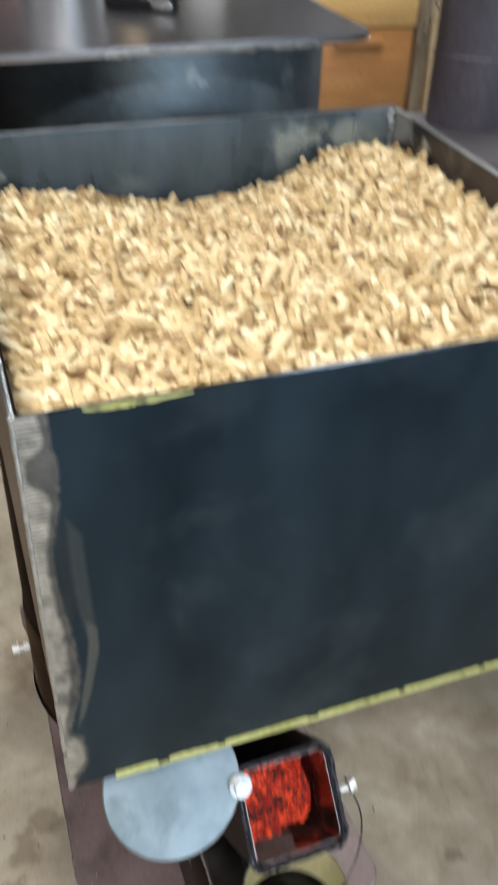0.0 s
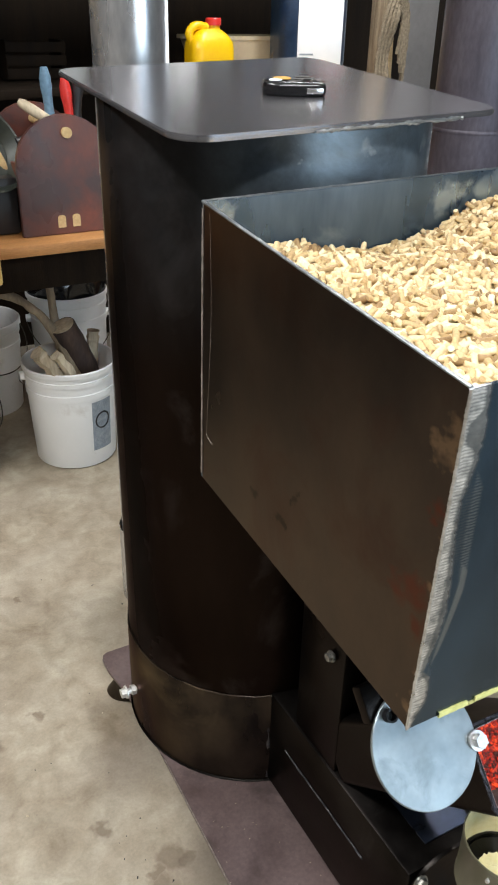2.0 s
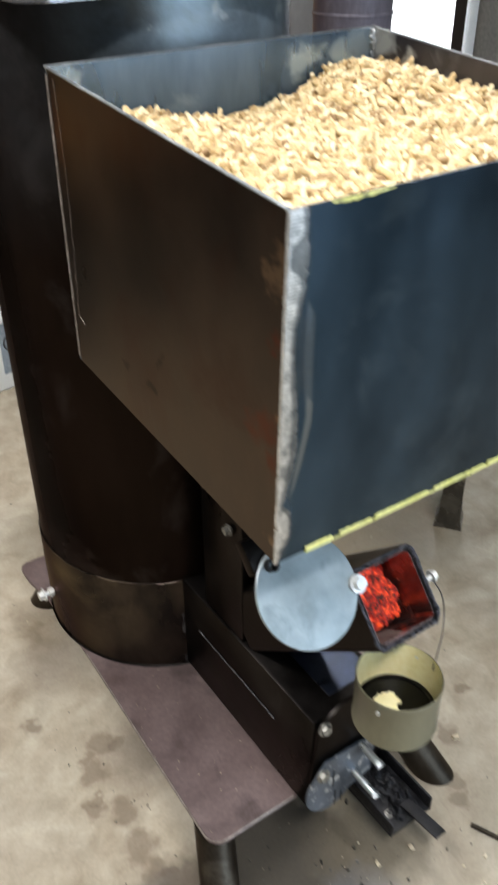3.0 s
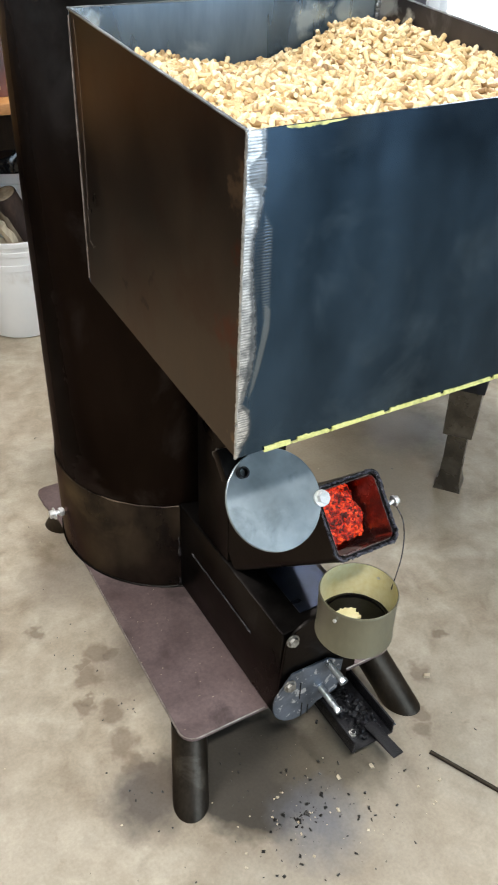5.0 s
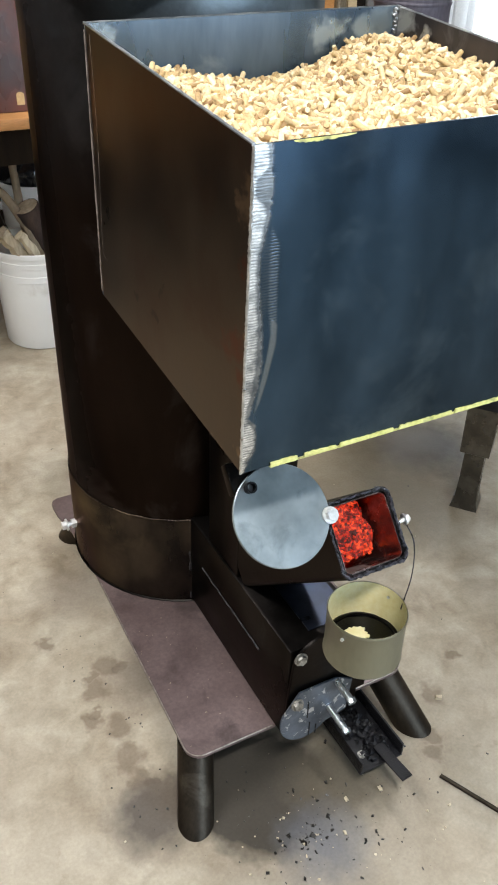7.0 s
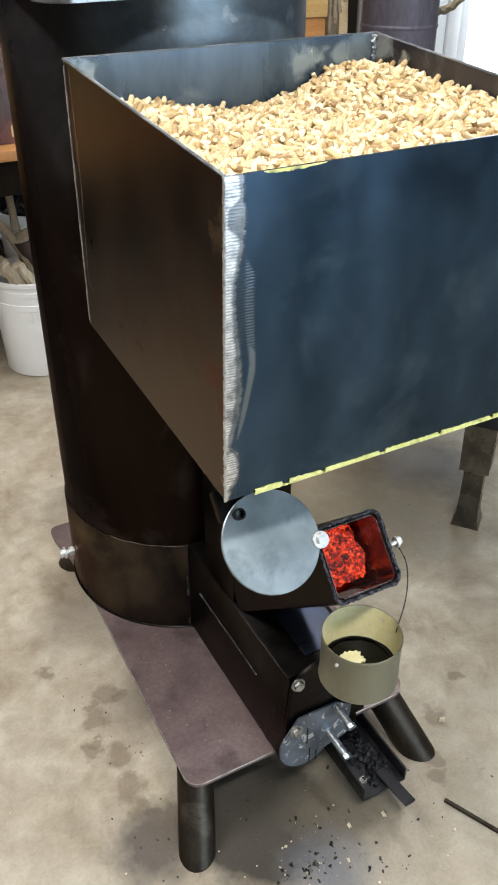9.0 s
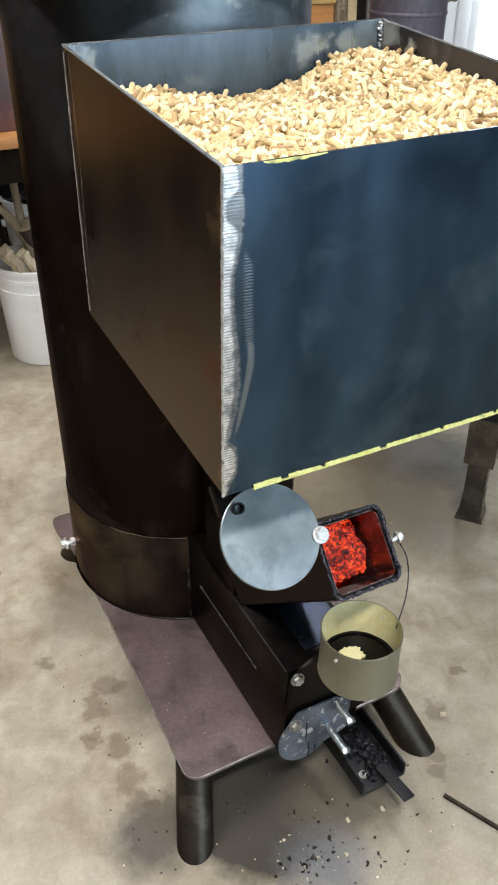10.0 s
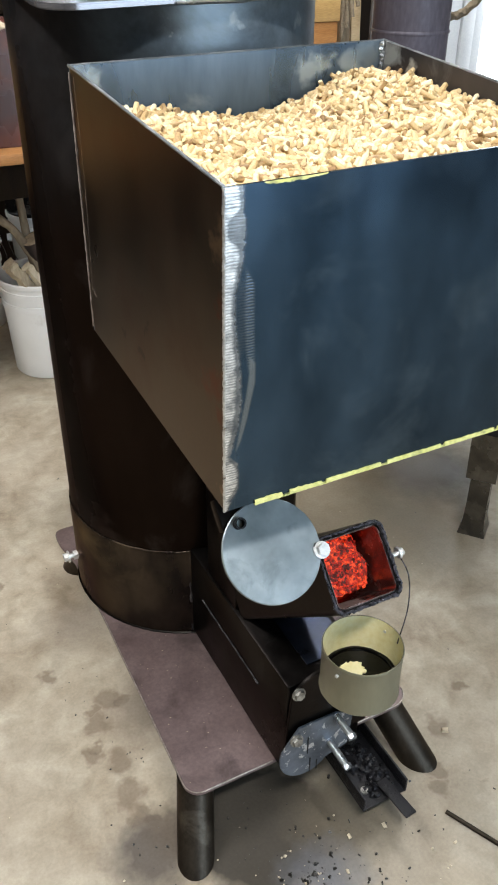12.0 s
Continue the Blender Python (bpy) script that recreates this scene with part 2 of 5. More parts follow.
M_ROPE = surface("manila_rope", (0.15, 0.115, 0.075), (0.29, 0.23, 0.155), 120, 500, (0.8, 0.95), 0, 0.8)
M_ROPE_DARK = surface("dark_rope", (0.1, 0.075, 0.045), (0.2, 0.15, 0.09), 120, 500, (0.8, 0.95), 0, 0.8)
M_TANK = surface("purple_grey_steel", (0.08, 0.07, 0.088), (0.145, 0.128, 0.152), 6, 100, (0.4, 0.6), 0.3, 0.1, (1, 1, 0.4), (0.05, 0.045, 0.055), 4.0)
M_TABLE = surface("grey_steel_table", (0.15, 0.138, 0.15), (0.21, 0.195, 0.21), 6, 100, (0.35, 0.5), 0.4, 0.1, grain=0.15)
M_STAND = surface("grey_square_leg", (0.05, 0.044, 0.036), (0.17, 0.155, 0.13), 12, 120, (0.2, 0.36), 0.85, 0.04, (1, 1, 1), (0.06, 0.045, 0.035), 9.0, (0.55, 0.75), grain=0.1)
M_TRIM = surface("white_door_trim", (0.74, 0.77, 0.8), (0.8, 0.82, 0.84), 10, 100, (0.4, 0.5))
M_WALL = surface("dark_board_wall", (0.007, 0.0045, 0.003), (0.018, 0.012, 0.0075), 4, 50, (0.7, 0.9), 0, 0.3, (8, 8, 0.7), spec=0.1)
M_SIDE = surface("grey_panel_wall", (0.1, 0.092, 0.082), (0.15, 0.138, 0.122), 3, 50, (0.7, 0.85), 0, 0.2)
M_CEIL = surface("ceiling_board", (0.3, 0.28, 0.25), (0.37, 0.35, 0.31), 2, 50, (0.8, 0.9))


SPOTS = ((-0.035, 0.514, 0.032), (-0.012, 0.5, 0.018), (-0.075, 0.464, 0.032), (-0.07, 0.5, 0.016), (-0.103, 0.397, 0.022), (-0.09, 0.41, 0.014), (-0.062, 0.369, 0.03), (-0.069, 0.292, 0.04), (-0.071, 0.242, 0.026), (-0.055, 0.225, 0.016), (0.433, 0.045, 0.018), (0.451, 0.076, 0.02), (0.616, 0.219, 0.02), (0.511, 0.16, 0.03), (-0.28, 0.9, 0.04), (-0.35, 0.5, 0.03), (-0.2, 1.2, 0.02), (-0.1, 1.35, 0.014), (-0.16, 0.95, 0.016), (-0.13, 0.62, 0.022))


def concrete():
    m, nt, p = nodes_of("stained_shaded_concrete")
    big, mid, fine = tex_noise(nt, 2.6, 5, 0.62), tex_noise(nt, 6.5, 6, 0.6, distort=0.5), tex_noise(nt, 170, 4, 0.6)
    col = ramp(nt, mid, [(0.28, (0.2, 0.158, 0.108)), (0.43, (0.3, 0.253, 0.186)), (0.57, (0.36, 0.315, 0.24)), (0.74, (0.44, 0.402, 0.325))])
    cm = tex_noise(nt, 21, 5, 0.62, distort=0.7)
    col = mix(nt, 0.42, col, ramp(nt, cm, [(0.32, (0.3, 0.29, 0.27)), (0.68, (0.68, 0.68, 0.69))]), "OVERLAY")
    col = mix(nt, span(nt, big, 0.0, 0.5, 0.42, 0.66), col, (0.4, 0.356, 0.29))
    small = tex_noise(nt, 36, 5, 0.6, distort=0.6)
    col = mix(nt, span(nt, small, 0.0, 0.45, 0.63, 0.76), col, (0.22, 0.175, 0.12))
    co = nt.nodes.new("ShaderNodeTexCoord")
    wv = nt.nodes.new("ShaderNodeTexNoise")
    wv.inputs["Scale"].default_value = 34
    nt.links.new(co.outputs["Object"], wv.inputs[0])
    off = nt.nodes.new("ShaderNodeVectorMath")
    off.operation = "MULTIPLY_ADD"
    off.inputs[1].default_value = (0.05, 0.05, 0)
    nt.links.new(wv.outputs["Color"], off.inputs[0])
    nt.links.new(co.outputs["Object"], off.inputs[2])

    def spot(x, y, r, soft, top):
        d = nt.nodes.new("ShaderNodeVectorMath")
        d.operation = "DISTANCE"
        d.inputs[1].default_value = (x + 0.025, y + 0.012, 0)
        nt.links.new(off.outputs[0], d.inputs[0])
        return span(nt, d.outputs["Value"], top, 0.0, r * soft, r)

    for x, y, r in SPOTS:
        col = mix(nt, spot(x, y, r, 0.55, 0.62), col, (0.135, 0.098, 0.066))
    # shade right of the stove and beside the stand, painted in brown and black
    col = mix(nt, spot(0.74, 0.86, 0.4, 0.6, 0.7), col, (0.215, 0.16, 0.092))
    col = mix(nt, spot(1.06, 0.9, 0.2, 0.4, 0.8), col, (0.06, 0.048, 0.036))
    # by the legs and under the plate: greasy stain and contact shade painted together
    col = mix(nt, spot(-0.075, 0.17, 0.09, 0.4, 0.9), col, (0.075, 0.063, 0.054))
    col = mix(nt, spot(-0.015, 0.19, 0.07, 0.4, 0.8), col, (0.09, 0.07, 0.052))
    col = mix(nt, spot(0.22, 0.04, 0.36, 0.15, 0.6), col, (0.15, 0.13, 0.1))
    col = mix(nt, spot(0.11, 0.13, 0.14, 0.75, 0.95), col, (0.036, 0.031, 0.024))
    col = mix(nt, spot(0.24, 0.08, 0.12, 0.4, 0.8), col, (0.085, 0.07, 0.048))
    # blue-grey patch where the charcoal crumbs lie
    col = mix(nt, spot(0.16, -0.01, 0.1, 0.2, 0.8), col, (0.12, 0.125, 0.14))
    # soft shade along the left of the stove, painted into the floor colour
    col = mix(nt, spot(0.02, 0.45, 0.1, 0.3, 0.7), col, (0.14, 0.112, 0.085))
    col = mix(nt, spot(-0.02, 0.75, 0.12, 0.2, 0.6), col, (0.16, 0.13, 0.1))
    col = mix(nt, 0.14, col, ramp(nt, fine, [(0.3, (0.2, 0.2, 0.2)), (0.7, (0.8, 0.8, 0.8))]), "OVERLAY")
    nt.links.new(col, p.inputs["Base Color"])
    nt.links.new(span(nt, mid, 0.5, 0.78), p.inputs["Roughness"])
    p.inputs["Specular IOR Level"].default_value = 0.32
    bump(nt, p, fine, 0.3, 0.0015)
    return m


def pellet_wood():
    m, nt, p = nodes_of("pressed_wood_pellet")
    g = nt.nodes.new("ShaderNodeNewGeometry")
    col = ramp(nt, g.outputs["Random Per Island"], [(0.0, (0.24, 0.14, 0.058)), (0.22, (0.48, 0.335, 0.155)), (0.65, (0.68, 0.53, 0.295)), (1.0, (0.85, 0.745, 0.5))])
    n = tex_noise(nt, 400, 3)
    col = mix(nt, 0.4, col, ramp(nt, n, [(0.3, (0.25, 0.25, 0.25)), (0.7, (0.75, 0.75, 0.75))]), "OVERLAY")
    nt.links.new(col, p.inputs["Base Color"])
    p.inputs["Roughness"].default_value = 0.55
    bump(nt, p, n, 0.4, 0.001)
    return m


def blue_lit_scale(m):
    """Blue-grey mill scale, with daylight on the barrel's upper front put into the colour."""
    nt = m.node_tree
    p = nt.nodes["Principled BSDF"]
    old = p.inputs["Base Color"].links[0].from_socket
    co = nt.nodes.new("ShaderNodeTexCoord")
    xyz = nt.nodes.new("ShaderNodeSeparateXYZ")
    nt.links.new(co.outputs["Object"], xyz.inputs[0])
    # the tint grows with height and towards the lit right side
    hot = span(nt, xyz.outputs["Z"], 0.0, 1.0, 0.9, 1.15)
    cloud = span(nt, tex_noise(nt, 9, 6, 0.68, distort=0.3), 0.45, 1.0, 0.35, 0.65)
    side = span(nt, xyz.outputs["X"], 0.1, 1.0, 0.05, 0.19)
    g = nt.nodes.new("ShaderNodeMath")
    g.operation = "MULTIPLY"
    nt.links.new(cloud, g.inputs[0])
    nt.links.new(side, g.inputs[1])
    cloud = g.outputs[0]
    f = nt.nodes.new("ShaderNodeMath")
    f.operation = "MULTIPLY"
    nt.links.new(hot, f.inputs[0])
    nt.links.new(cloud, f.inputs[1])
    nt.links.new(mix(nt, f.outputs[0], old, (0.21, 0.27, 0.32)), p.inputs["Base Color"])
    nt.links.new(span(nt, f.outputs[0], 0.88, 0.4, 0.0, 1.0), p.inputs["Metallic"])


def maths(nt, op, a, b=0.0, c=0.0):
    n = nt.nodes.new("ShaderNodeMath")
    n.operation = op
    for sock, v in zip(n.inputs, (a, b, c)):
        if isinstance(v, (int, float)):
            sock.default_value = v
        else:
            nt.links.new(v, sock)
    return n.outputs[0]


def ground_corner(m):
    """Grinding along the welded corner: a bright ridged column, a dull band, a ladder of ridges and a curved stroke."""
    nt = m.node_tree
    p = nt.nodes["Principled BSDF"]
    col, rough = (p.inputs[k].links[0].from_socket for k in ("Base Color", "Roughness"))
    co = nt.nodes.new("ShaderNodeTexCoord")
    xyz = nt.nodes.new("ShaderNodeSeparateXYZ")
    nt.links.new(co.outputs["Object"], xyz.inputs[0])
    s = span(nt, xyz.outputs["Z"], 0.0, 1.0, 1.131, 0.789)
    x = maths(nt, "ADD", xyz.outputs["X"], 0.0025)
    ragged = maths(nt, "MULTIPLY_ADD", tex_noise(nt, 95, 5, 0.7, (0.6, 1, 1.6)), 0.009, -0.0045)
    xr = maths(nt, "ADD", x, ragged)

    def along(stops):
        """Metres from the corner at each share of the height."""
        return maths(nt, "MULTIPLY", ramp(nt, s, [(q, (v * 25, v * 25, v * 25)) for q, v in stops]), 0.04)

    def inside(edge, soft, at=xr):
        return span(nt, maths(nt, "SUBTRACT", edge, at), 0.0, 1.0, -soft, soft)

    def mark(left, right, soft):
        return maths(nt, "MULTIPLY", inside(along(right), soft, x), maths(nt, "SUBTRACT", 1.0, inside(along(left), soft, x)))

    wave = nt.nodes.new("ShaderNodeTexWave")
    wave.wave_type, wave.bands_direction = "BANDS", "Z"
    for key, v in (("Scale", 105.0), ("Distortion", 3.0), ("Detail", 3.0), ("Detail Scale", 1.4), ("Detail Roughness", 0.6)):
        wave.inputs[key].default_value = v
    nt.links.new(co.outputs["Object"], wave.inputs[0])
    ridge = wave.outputs["Fac"]
    patch = tex_noise(nt, 42, 5, 0.65, (0.7, 1, 1.0))
    grit = tex_noise(nt, 190, 4, 0.6, (0.22, 1, 2.6))
    dull = inside(along(((0.0, 0.0175), (0.07, 0.018), (0.1, 0.02), (0.14, 0.0195), (0.22, 0.0165), (0.28, 0.0105), (0.4, 0.0125), (0.5, 0.0165), (0.6, 0.0185), (0.68, 0.017), (0.75, 0.0105), (0.8, 0.006), (0.83, 0.0165), (0.92, 0.017), (0.96, 0.009), (1.0, 0.005))), 0.0014)
    bright = inside(along(((0.0, 0.012), (0.06, 0.013), (0.085, 0.002), (0.13, 0.002), (0.16, 0.0135), (0.22, 0.012), (0.28, 0.0065), (0.4, 0.008), (0.5, 0.0105), (0.6, 0.012), (0.7, 0.0085), (0.77, 0.003), (0.81, 0.004), (0.84, 0.0135), (0.91, 0.014), (0.95, 0.006), (1.0, 0.003))), 0.0016)
    bright = maths(nt, "MULTIPLY", bright, span(nt, patch, 0.25, 1.0, 0.36, 0.58))
    ladder = maths(nt, "MULTIPLY", mark(((0.0, 0.0205), (0.35, 0.0205), (0.45, 0.022), (0.52, 0.0255)), ((0.2, 0.018), (0.26, 0.029), (0.42, 0.0305), (0.5, 0.0315), (0.54, 0.02)), 0.0016), span(nt, ridge, 0.1, 0.55))
    stroke = mark(((0.0, 0.0262), (0.53, 0.0262), (0.6, 0.0235), (0.68, 0.0185), (0.79, 0.0125)), ((0.46, 0.022), (0.5, 0.0325), (0.56, 0.0325), (0.68, 0.0245), (0.75, 0.018), (0.79, 0.012)), 0.0012)
    dim = maths(nt, "MULTIPLY", mark(((0.0, 0.01), (0.5, 0.013)), ((0.2, 0.009), (0.27, 0.022), (0.42, 0.022), (0.52, 0.012)), 0.003), span(nt, ridge, 0.1, 0.4))
    col = mix(nt, dim, col, (0.11, 0.125, 0.14))
    col = mix(nt, ladder, col, (0.2, 0.225, 0.245))
    col = mix(nt, maths(nt, "MULTIPLY", stroke, 0.75), col, (0.2, 0.225, 0.24))
    col = mix(nt, maths(nt, "MULTIPLY", dull, 0.9), col, ramp(nt, patch, [(0.35, (0.11, 0.122, 0.135)), (0.65, (0.3, 0.31, 0.32))]))
    col = mix(nt, bright, col, ramp(nt, mix(nt, 0.72, ridge, grit), [(0.3, (0.42, 0.43, 0.44)), (0.6, (0.97, 0.97, 0.98))]))
    nt.links.new(col, p.inputs["Base Color"])
    nt.links.new(maths(nt, "MAXIMUM", rough, maths(nt, "MULTIPLY", dull, 0.29)), p.inputs["Roughness"])
    ground = maths(nt, "MAXIMUM", maths(nt, "MAXIMUM", dull, ladder), stroke)
    bump(nt, p, maths(nt, "MULTIPLY", ground, maths(nt, "MULTIPLY_ADD", ridge, 0.16, grit)), 0.3, 0.0008)


def worn(m, spots, colour):
    """Wispy worn patches at the given places."""
    nt = m.node_tree
    p = nt.nodes["Principled BSDF"]
    col = p.inputs["Base Color"].links[0].from_socket
    co = nt.nodes.new("ShaderNodeTexCoord")
    wv = nt.nodes.new("ShaderNodeTexNoise")
    wv.inputs["Scale"].default_value, wv.inputs["Detail"].default_value = 38, 4
    nt.links.new(co.outputs["Object"], wv.inputs[0])
    off = nt.nodes.new("ShaderNodeVectorMath")
    off.operation = "MULTIPLY_ADD"
    off.inputs[1].default_value = (0.07, 0.07, 0.05)
    nt.links.new(wv.outputs["Color"], off.inputs[0])
    nt.links.new(co.outputs["Object"], off.inputs[2])
    for x, y, z, r in spots:
        d = nt.nodes.new("ShaderNodeVectorMath")
        d.operation = "DISTANCE"
        d.inputs[1].default_value = (x + 0.035, y + 0.035, z + 0.025)
        nt.links.new(off.outputs[0], d.inputs[0])
        col = mix(nt, span(nt, d.outputs["Value"], 0.85, 0.0, r * 0.45, r), col, colour)
    nt.links.new(col, p.inputs["Base Color"])


worn(M_SHEET_SIDE, ((-0.003, 0.004, 1.09, 0.016), (-0.003, 0.008, 1.075, 0.015), (-0.003, 0.002, 1.115, 0.01), (-0.003, 0.006, 0.99, 0.007), (-0.002, 0.012, 0.945, 0.009), (-0.002, 0.01, 0.855, 0.012), (-0.002, 0.012, 0.82, 0.013)), (0.2, 0.135, 0.085))
worn(M_SHEET_SIDE, ((-0.002, 0.012, 1.02, 0.012), (-0.002, 0.012, 0.9, 0.018), (-0.002, 0.03, 0.93, 0.022)), (0.1, 0.03, 0.018))
worn(M_SHEET_SIDE, ((-0.003, 0.288, 0.881, 0.013), (-0.003, 0.21, 0.914, 0.01), (-0.003, 0.247, 0.877, 0.011)), (0.012, 0.008, 0.007))
worn(M_SHEET_IN, ((0.005, 0.42, 1.158, 0.026), (0.03, 0.42, 1.15, 0.014), (0.325, 0.415, 1.15, 0.024), (0.345, 0.415, 1.162, 0.018), (0.395, 0.414, 1.16, 0.024), (0.425, 0.413, 1.165, 0.034)), (0.3, 0.37, 0.42))
worn(M_SHEET_IN_BROWN, ((0.443, 0.395, 1.165, 0.026), (0.443, 0.35, 1.155, 0.016)), (0.42, 0.43, 0.42))
blue_lit_scale(M_PIPE)
worn(M_PIPE, ((0.242, 0.47, 1.207, 0.012), (0.366, 0.505, 1.205, 0.013), (0.16, 0.475, 1.2, 0.01)), (0.3, 0.34, 0.36))
ground_corner(M_FRONT)
# dull mill scale stays dark at grazing angles
for m, tint in ((M_PIPE, (0.34, 0.25, 0.2, 1)), (M_PIPE_LOW, (0.45, 0.36, 0.28, 1)), (M_SHEET_SIDE, (0.86, 0.78, 0.7, 1)), (M_TUNNEL, (0.6, 0.56, 0.54, 1)), (M_LEG, (0.75, 0.68, 0.62, 1))):
    m.node_tree.nodes["Principled BSDF"].inputs["Specular Tint"].default_value = tint
M_FLOOR, M_PELLET = concrete(), pellet_wood()
# darker than the loose pellets: the shade in their gaps is in this colour
M_UNDER = surface("shaded_packed_pellets", (0.12, 0.07, 0.03), (0.22, 0.14, 0.06), 120, 300, (0.7, 0.9))


# ---- mesh helpers ----
def mesh_from(name, bm, material, smooth=True):
    me = bpy.data.meshes.new(name)
    bm.normal_update()
    bm.to_mesh(me)
    bm.free()
    for m in material if isinstance(material, (list, tuple)) else [material]:
        me.materials.append(m)
    if smooth:
        me.shade_smooth()
        me.set_sharp_from_angle(angle=radians(35))
    return me


def thing(name, bm=None, material=None, label="", category="", group="", kind="", at=None):
    ob = new(name, mesh_from(name, bm, material) if bm else None)
    if at is not None:
        ob.matrix_world = at
    return tagged(ob, label, category, group, kind)


def part(name, bm, material, parent, label="", at=None):
    ob = new(name, mesh_from(name, bm, material))
    ob.parent = parent
    if at is not None:
        ob.matrix_basis = at
    return tagged(ob, label)


def box(x0, x1, y0, y1, z0, z1, bevel=0.0, bm=None, seg=2):
    bm = bm or bmesh.new()
    r = bmesh.ops.create_cube(bm, size=1.0, matrix=Matrix.Translation(((x0 + x1) / 2, (y0 + y1) / 2, (z0 + z1) / 2)) @ Matrix.Diagonal((x1 - x0, y1 - y0, z1 - z0, 1)))
    if bevel:
        es = list({e for v in r["verts"] for e in v.link_edges})
        bmesh.ops.bevel(bm, geom=es, offset=bevel, segments=seg, affect="EDGES", profile=0.5)
    return bm


def rod(a, b, r0, r1=None, seg=16, bm=None, caps=True):
    bm = bm or bmesh.new()
    a, b = Vector(a), Vector(b)
    d = b - a
    m = Matrix.Translation((a + b) / 2) @ d.to_track_quat("Z", "Y").to_matrix().to_4x4()
    bmesh.ops.create_cone(bm, cap_ends=caps, segments=seg, radius1=r0, radius2=r0 if r1 is None else r1, depth=d.length, matrix=m)
    return bm


def lathe(profile, seg=48, bm=None, m=Matrix()):
    """Turns (radius, height) pairs round the z axis."""
    bm = bm or bmesh.new()
    rings = []
    for r, z in profile:
        if r < 1e-6:
            rings.append([bm.verts.new(m @ Vector((0, 0, z)))])
        else:
            rings.append([bm.verts.new(m @ Vector((r * math.cos(2 * math.pi * k / seg), r * math.sin(2 * math.pi * k / seg), z))) for k in range(seg)])
    for a, b in zip(rings, rings[1:]):
        for k in range(seg):
            n = (k + 1) % seg
            if len(a) == 1 and len(b) > 1:
                bm.faces.new((a[0], b[n], b[k]))
            elif len(b) == 1 and len(a) > 1:
                bm.faces.new((a[k], a[n], b[0]))
            elif len(a) > 1:
                bm.faces.new((a[k], a[n], b[n], b[k]))
    bmesh.ops.recalc_face_normals(bm, faces=bm.faces)
    return bm


def slab(points, thick, m=Matrix(), bevel=0.0, bm=None):
    """A flat outline (x, y) given thickness along +z, laid by m."""
    bm = bm or bmesh.new()
    lo = [bm.verts.new(m @ Vector((x, y, 0))) for x, y in points]
    hi = [bm.verts.new(m @ Vector((x, y, thick))) for x, y in points]
    fs = [bm.faces.new(lo[::-1]), bm.faces.new(hi)]
    n = len(points)
    fs += [bm.faces.new((lo[i], lo[(i + 1) % n], hi[(i + 1) % n], hi[i])) for i in range(n)]
    bmesh.ops.recalc_face_normals(bm, faces=fs)
    if bevel:
        bmesh.ops.bevel(bm, geom=list(fs[0].edges) + list(fs[1].edges), offset=bevel, segments=2, affect="EDGES")
    return bm


def rounded(x0, x1, y0, y1, radii, seg=6):
    """Outline of a rectangle with corner radii (front-left, front-right, back-right, back-left)."""
    pts = []
    for (cx, cy, sx, sy, a0), r in zip(((x0, y0, 1, 1, 180), (x1, y0, -1, 1, 270), (x1, y1, -1, -1, 0), (x0, y1, 1, -1, 90)), radii):
        if r <= 0:
            pts.append((cx, cy))
            continue
        for k in range(seg + 1):
            a = radians(a0 + 90 * k / seg)
            pts.append((cx + sx * r + r * math.cos(a), cy + sy * r + r * math.sin(a)))
    return pts


def sweep(pts, radius, seg=10, bm=None, twist=0.0, lobes=0):
    """A tube along points; lobes give it the strands of a laid rope."""
    bm = bm or bmesh.new()
    pts = [Vector(p) for p in pts]
    rings, up = [], Vector((0.3, 0.2, 1)).normalized()
    for i, p in enumerate(pts):
        d = (pts[min(i + 1, len(pts) - 1)] - pts[max(i - 1, 0)]).normalized()
        s = d.cross(up)
        s = s.normalized() if s.length > 1e-4 else d.orthogonal().normalized()
        u = s.cross(d)
        r = radius[i] if isinstance(radius, (list, tuple)) else radius
        ring = []
        for k in range(seg):
            a = 2 * math.pi * k / seg
            rr = r * (1 + (0.16 * math.cos(lobes * a + twist * i) if lobes else 0))
            ring.append(bm.verts.new(p + rr * (math.cos(a) * s + math.sin(a) * u)))
        rings.append(ring)
    for a, b in zip(rings, rings[1:]):
        for k in range(seg):
            bm.faces.new((a[k], a[(k + 1) % seg], b[(k + 1) % seg], b[k]))
    bm.faces.new(rings[0][::-1])
    bm.faces.new(rings[-1])
    bmesh.ops.recalc_face_normals(bm, faces=bm.faces)
    return bm


def smooth_path(ctrl, n=24):
    """Points along a smooth curve through the control points."""
    c = [Vector(p) for p in ctrl]
    c = [2 * c[0] - c[1], *c, 2 * c[-1] - c[-2]]
    out = []
    for i in range(1, len(c) - 2):
        for k in range(n):
            t = k / n
            a, b, d, e = c[i - 1], c[i], c[i + 1], c[i + 2]
            out.append(0.5 * (2 * b + (d - a) * t + (2 * a - 5 * b + 4 * d - e) * t * t + (3 * b - a - 3 * d + e) * t ** 3))
    return out + [c[-2]]


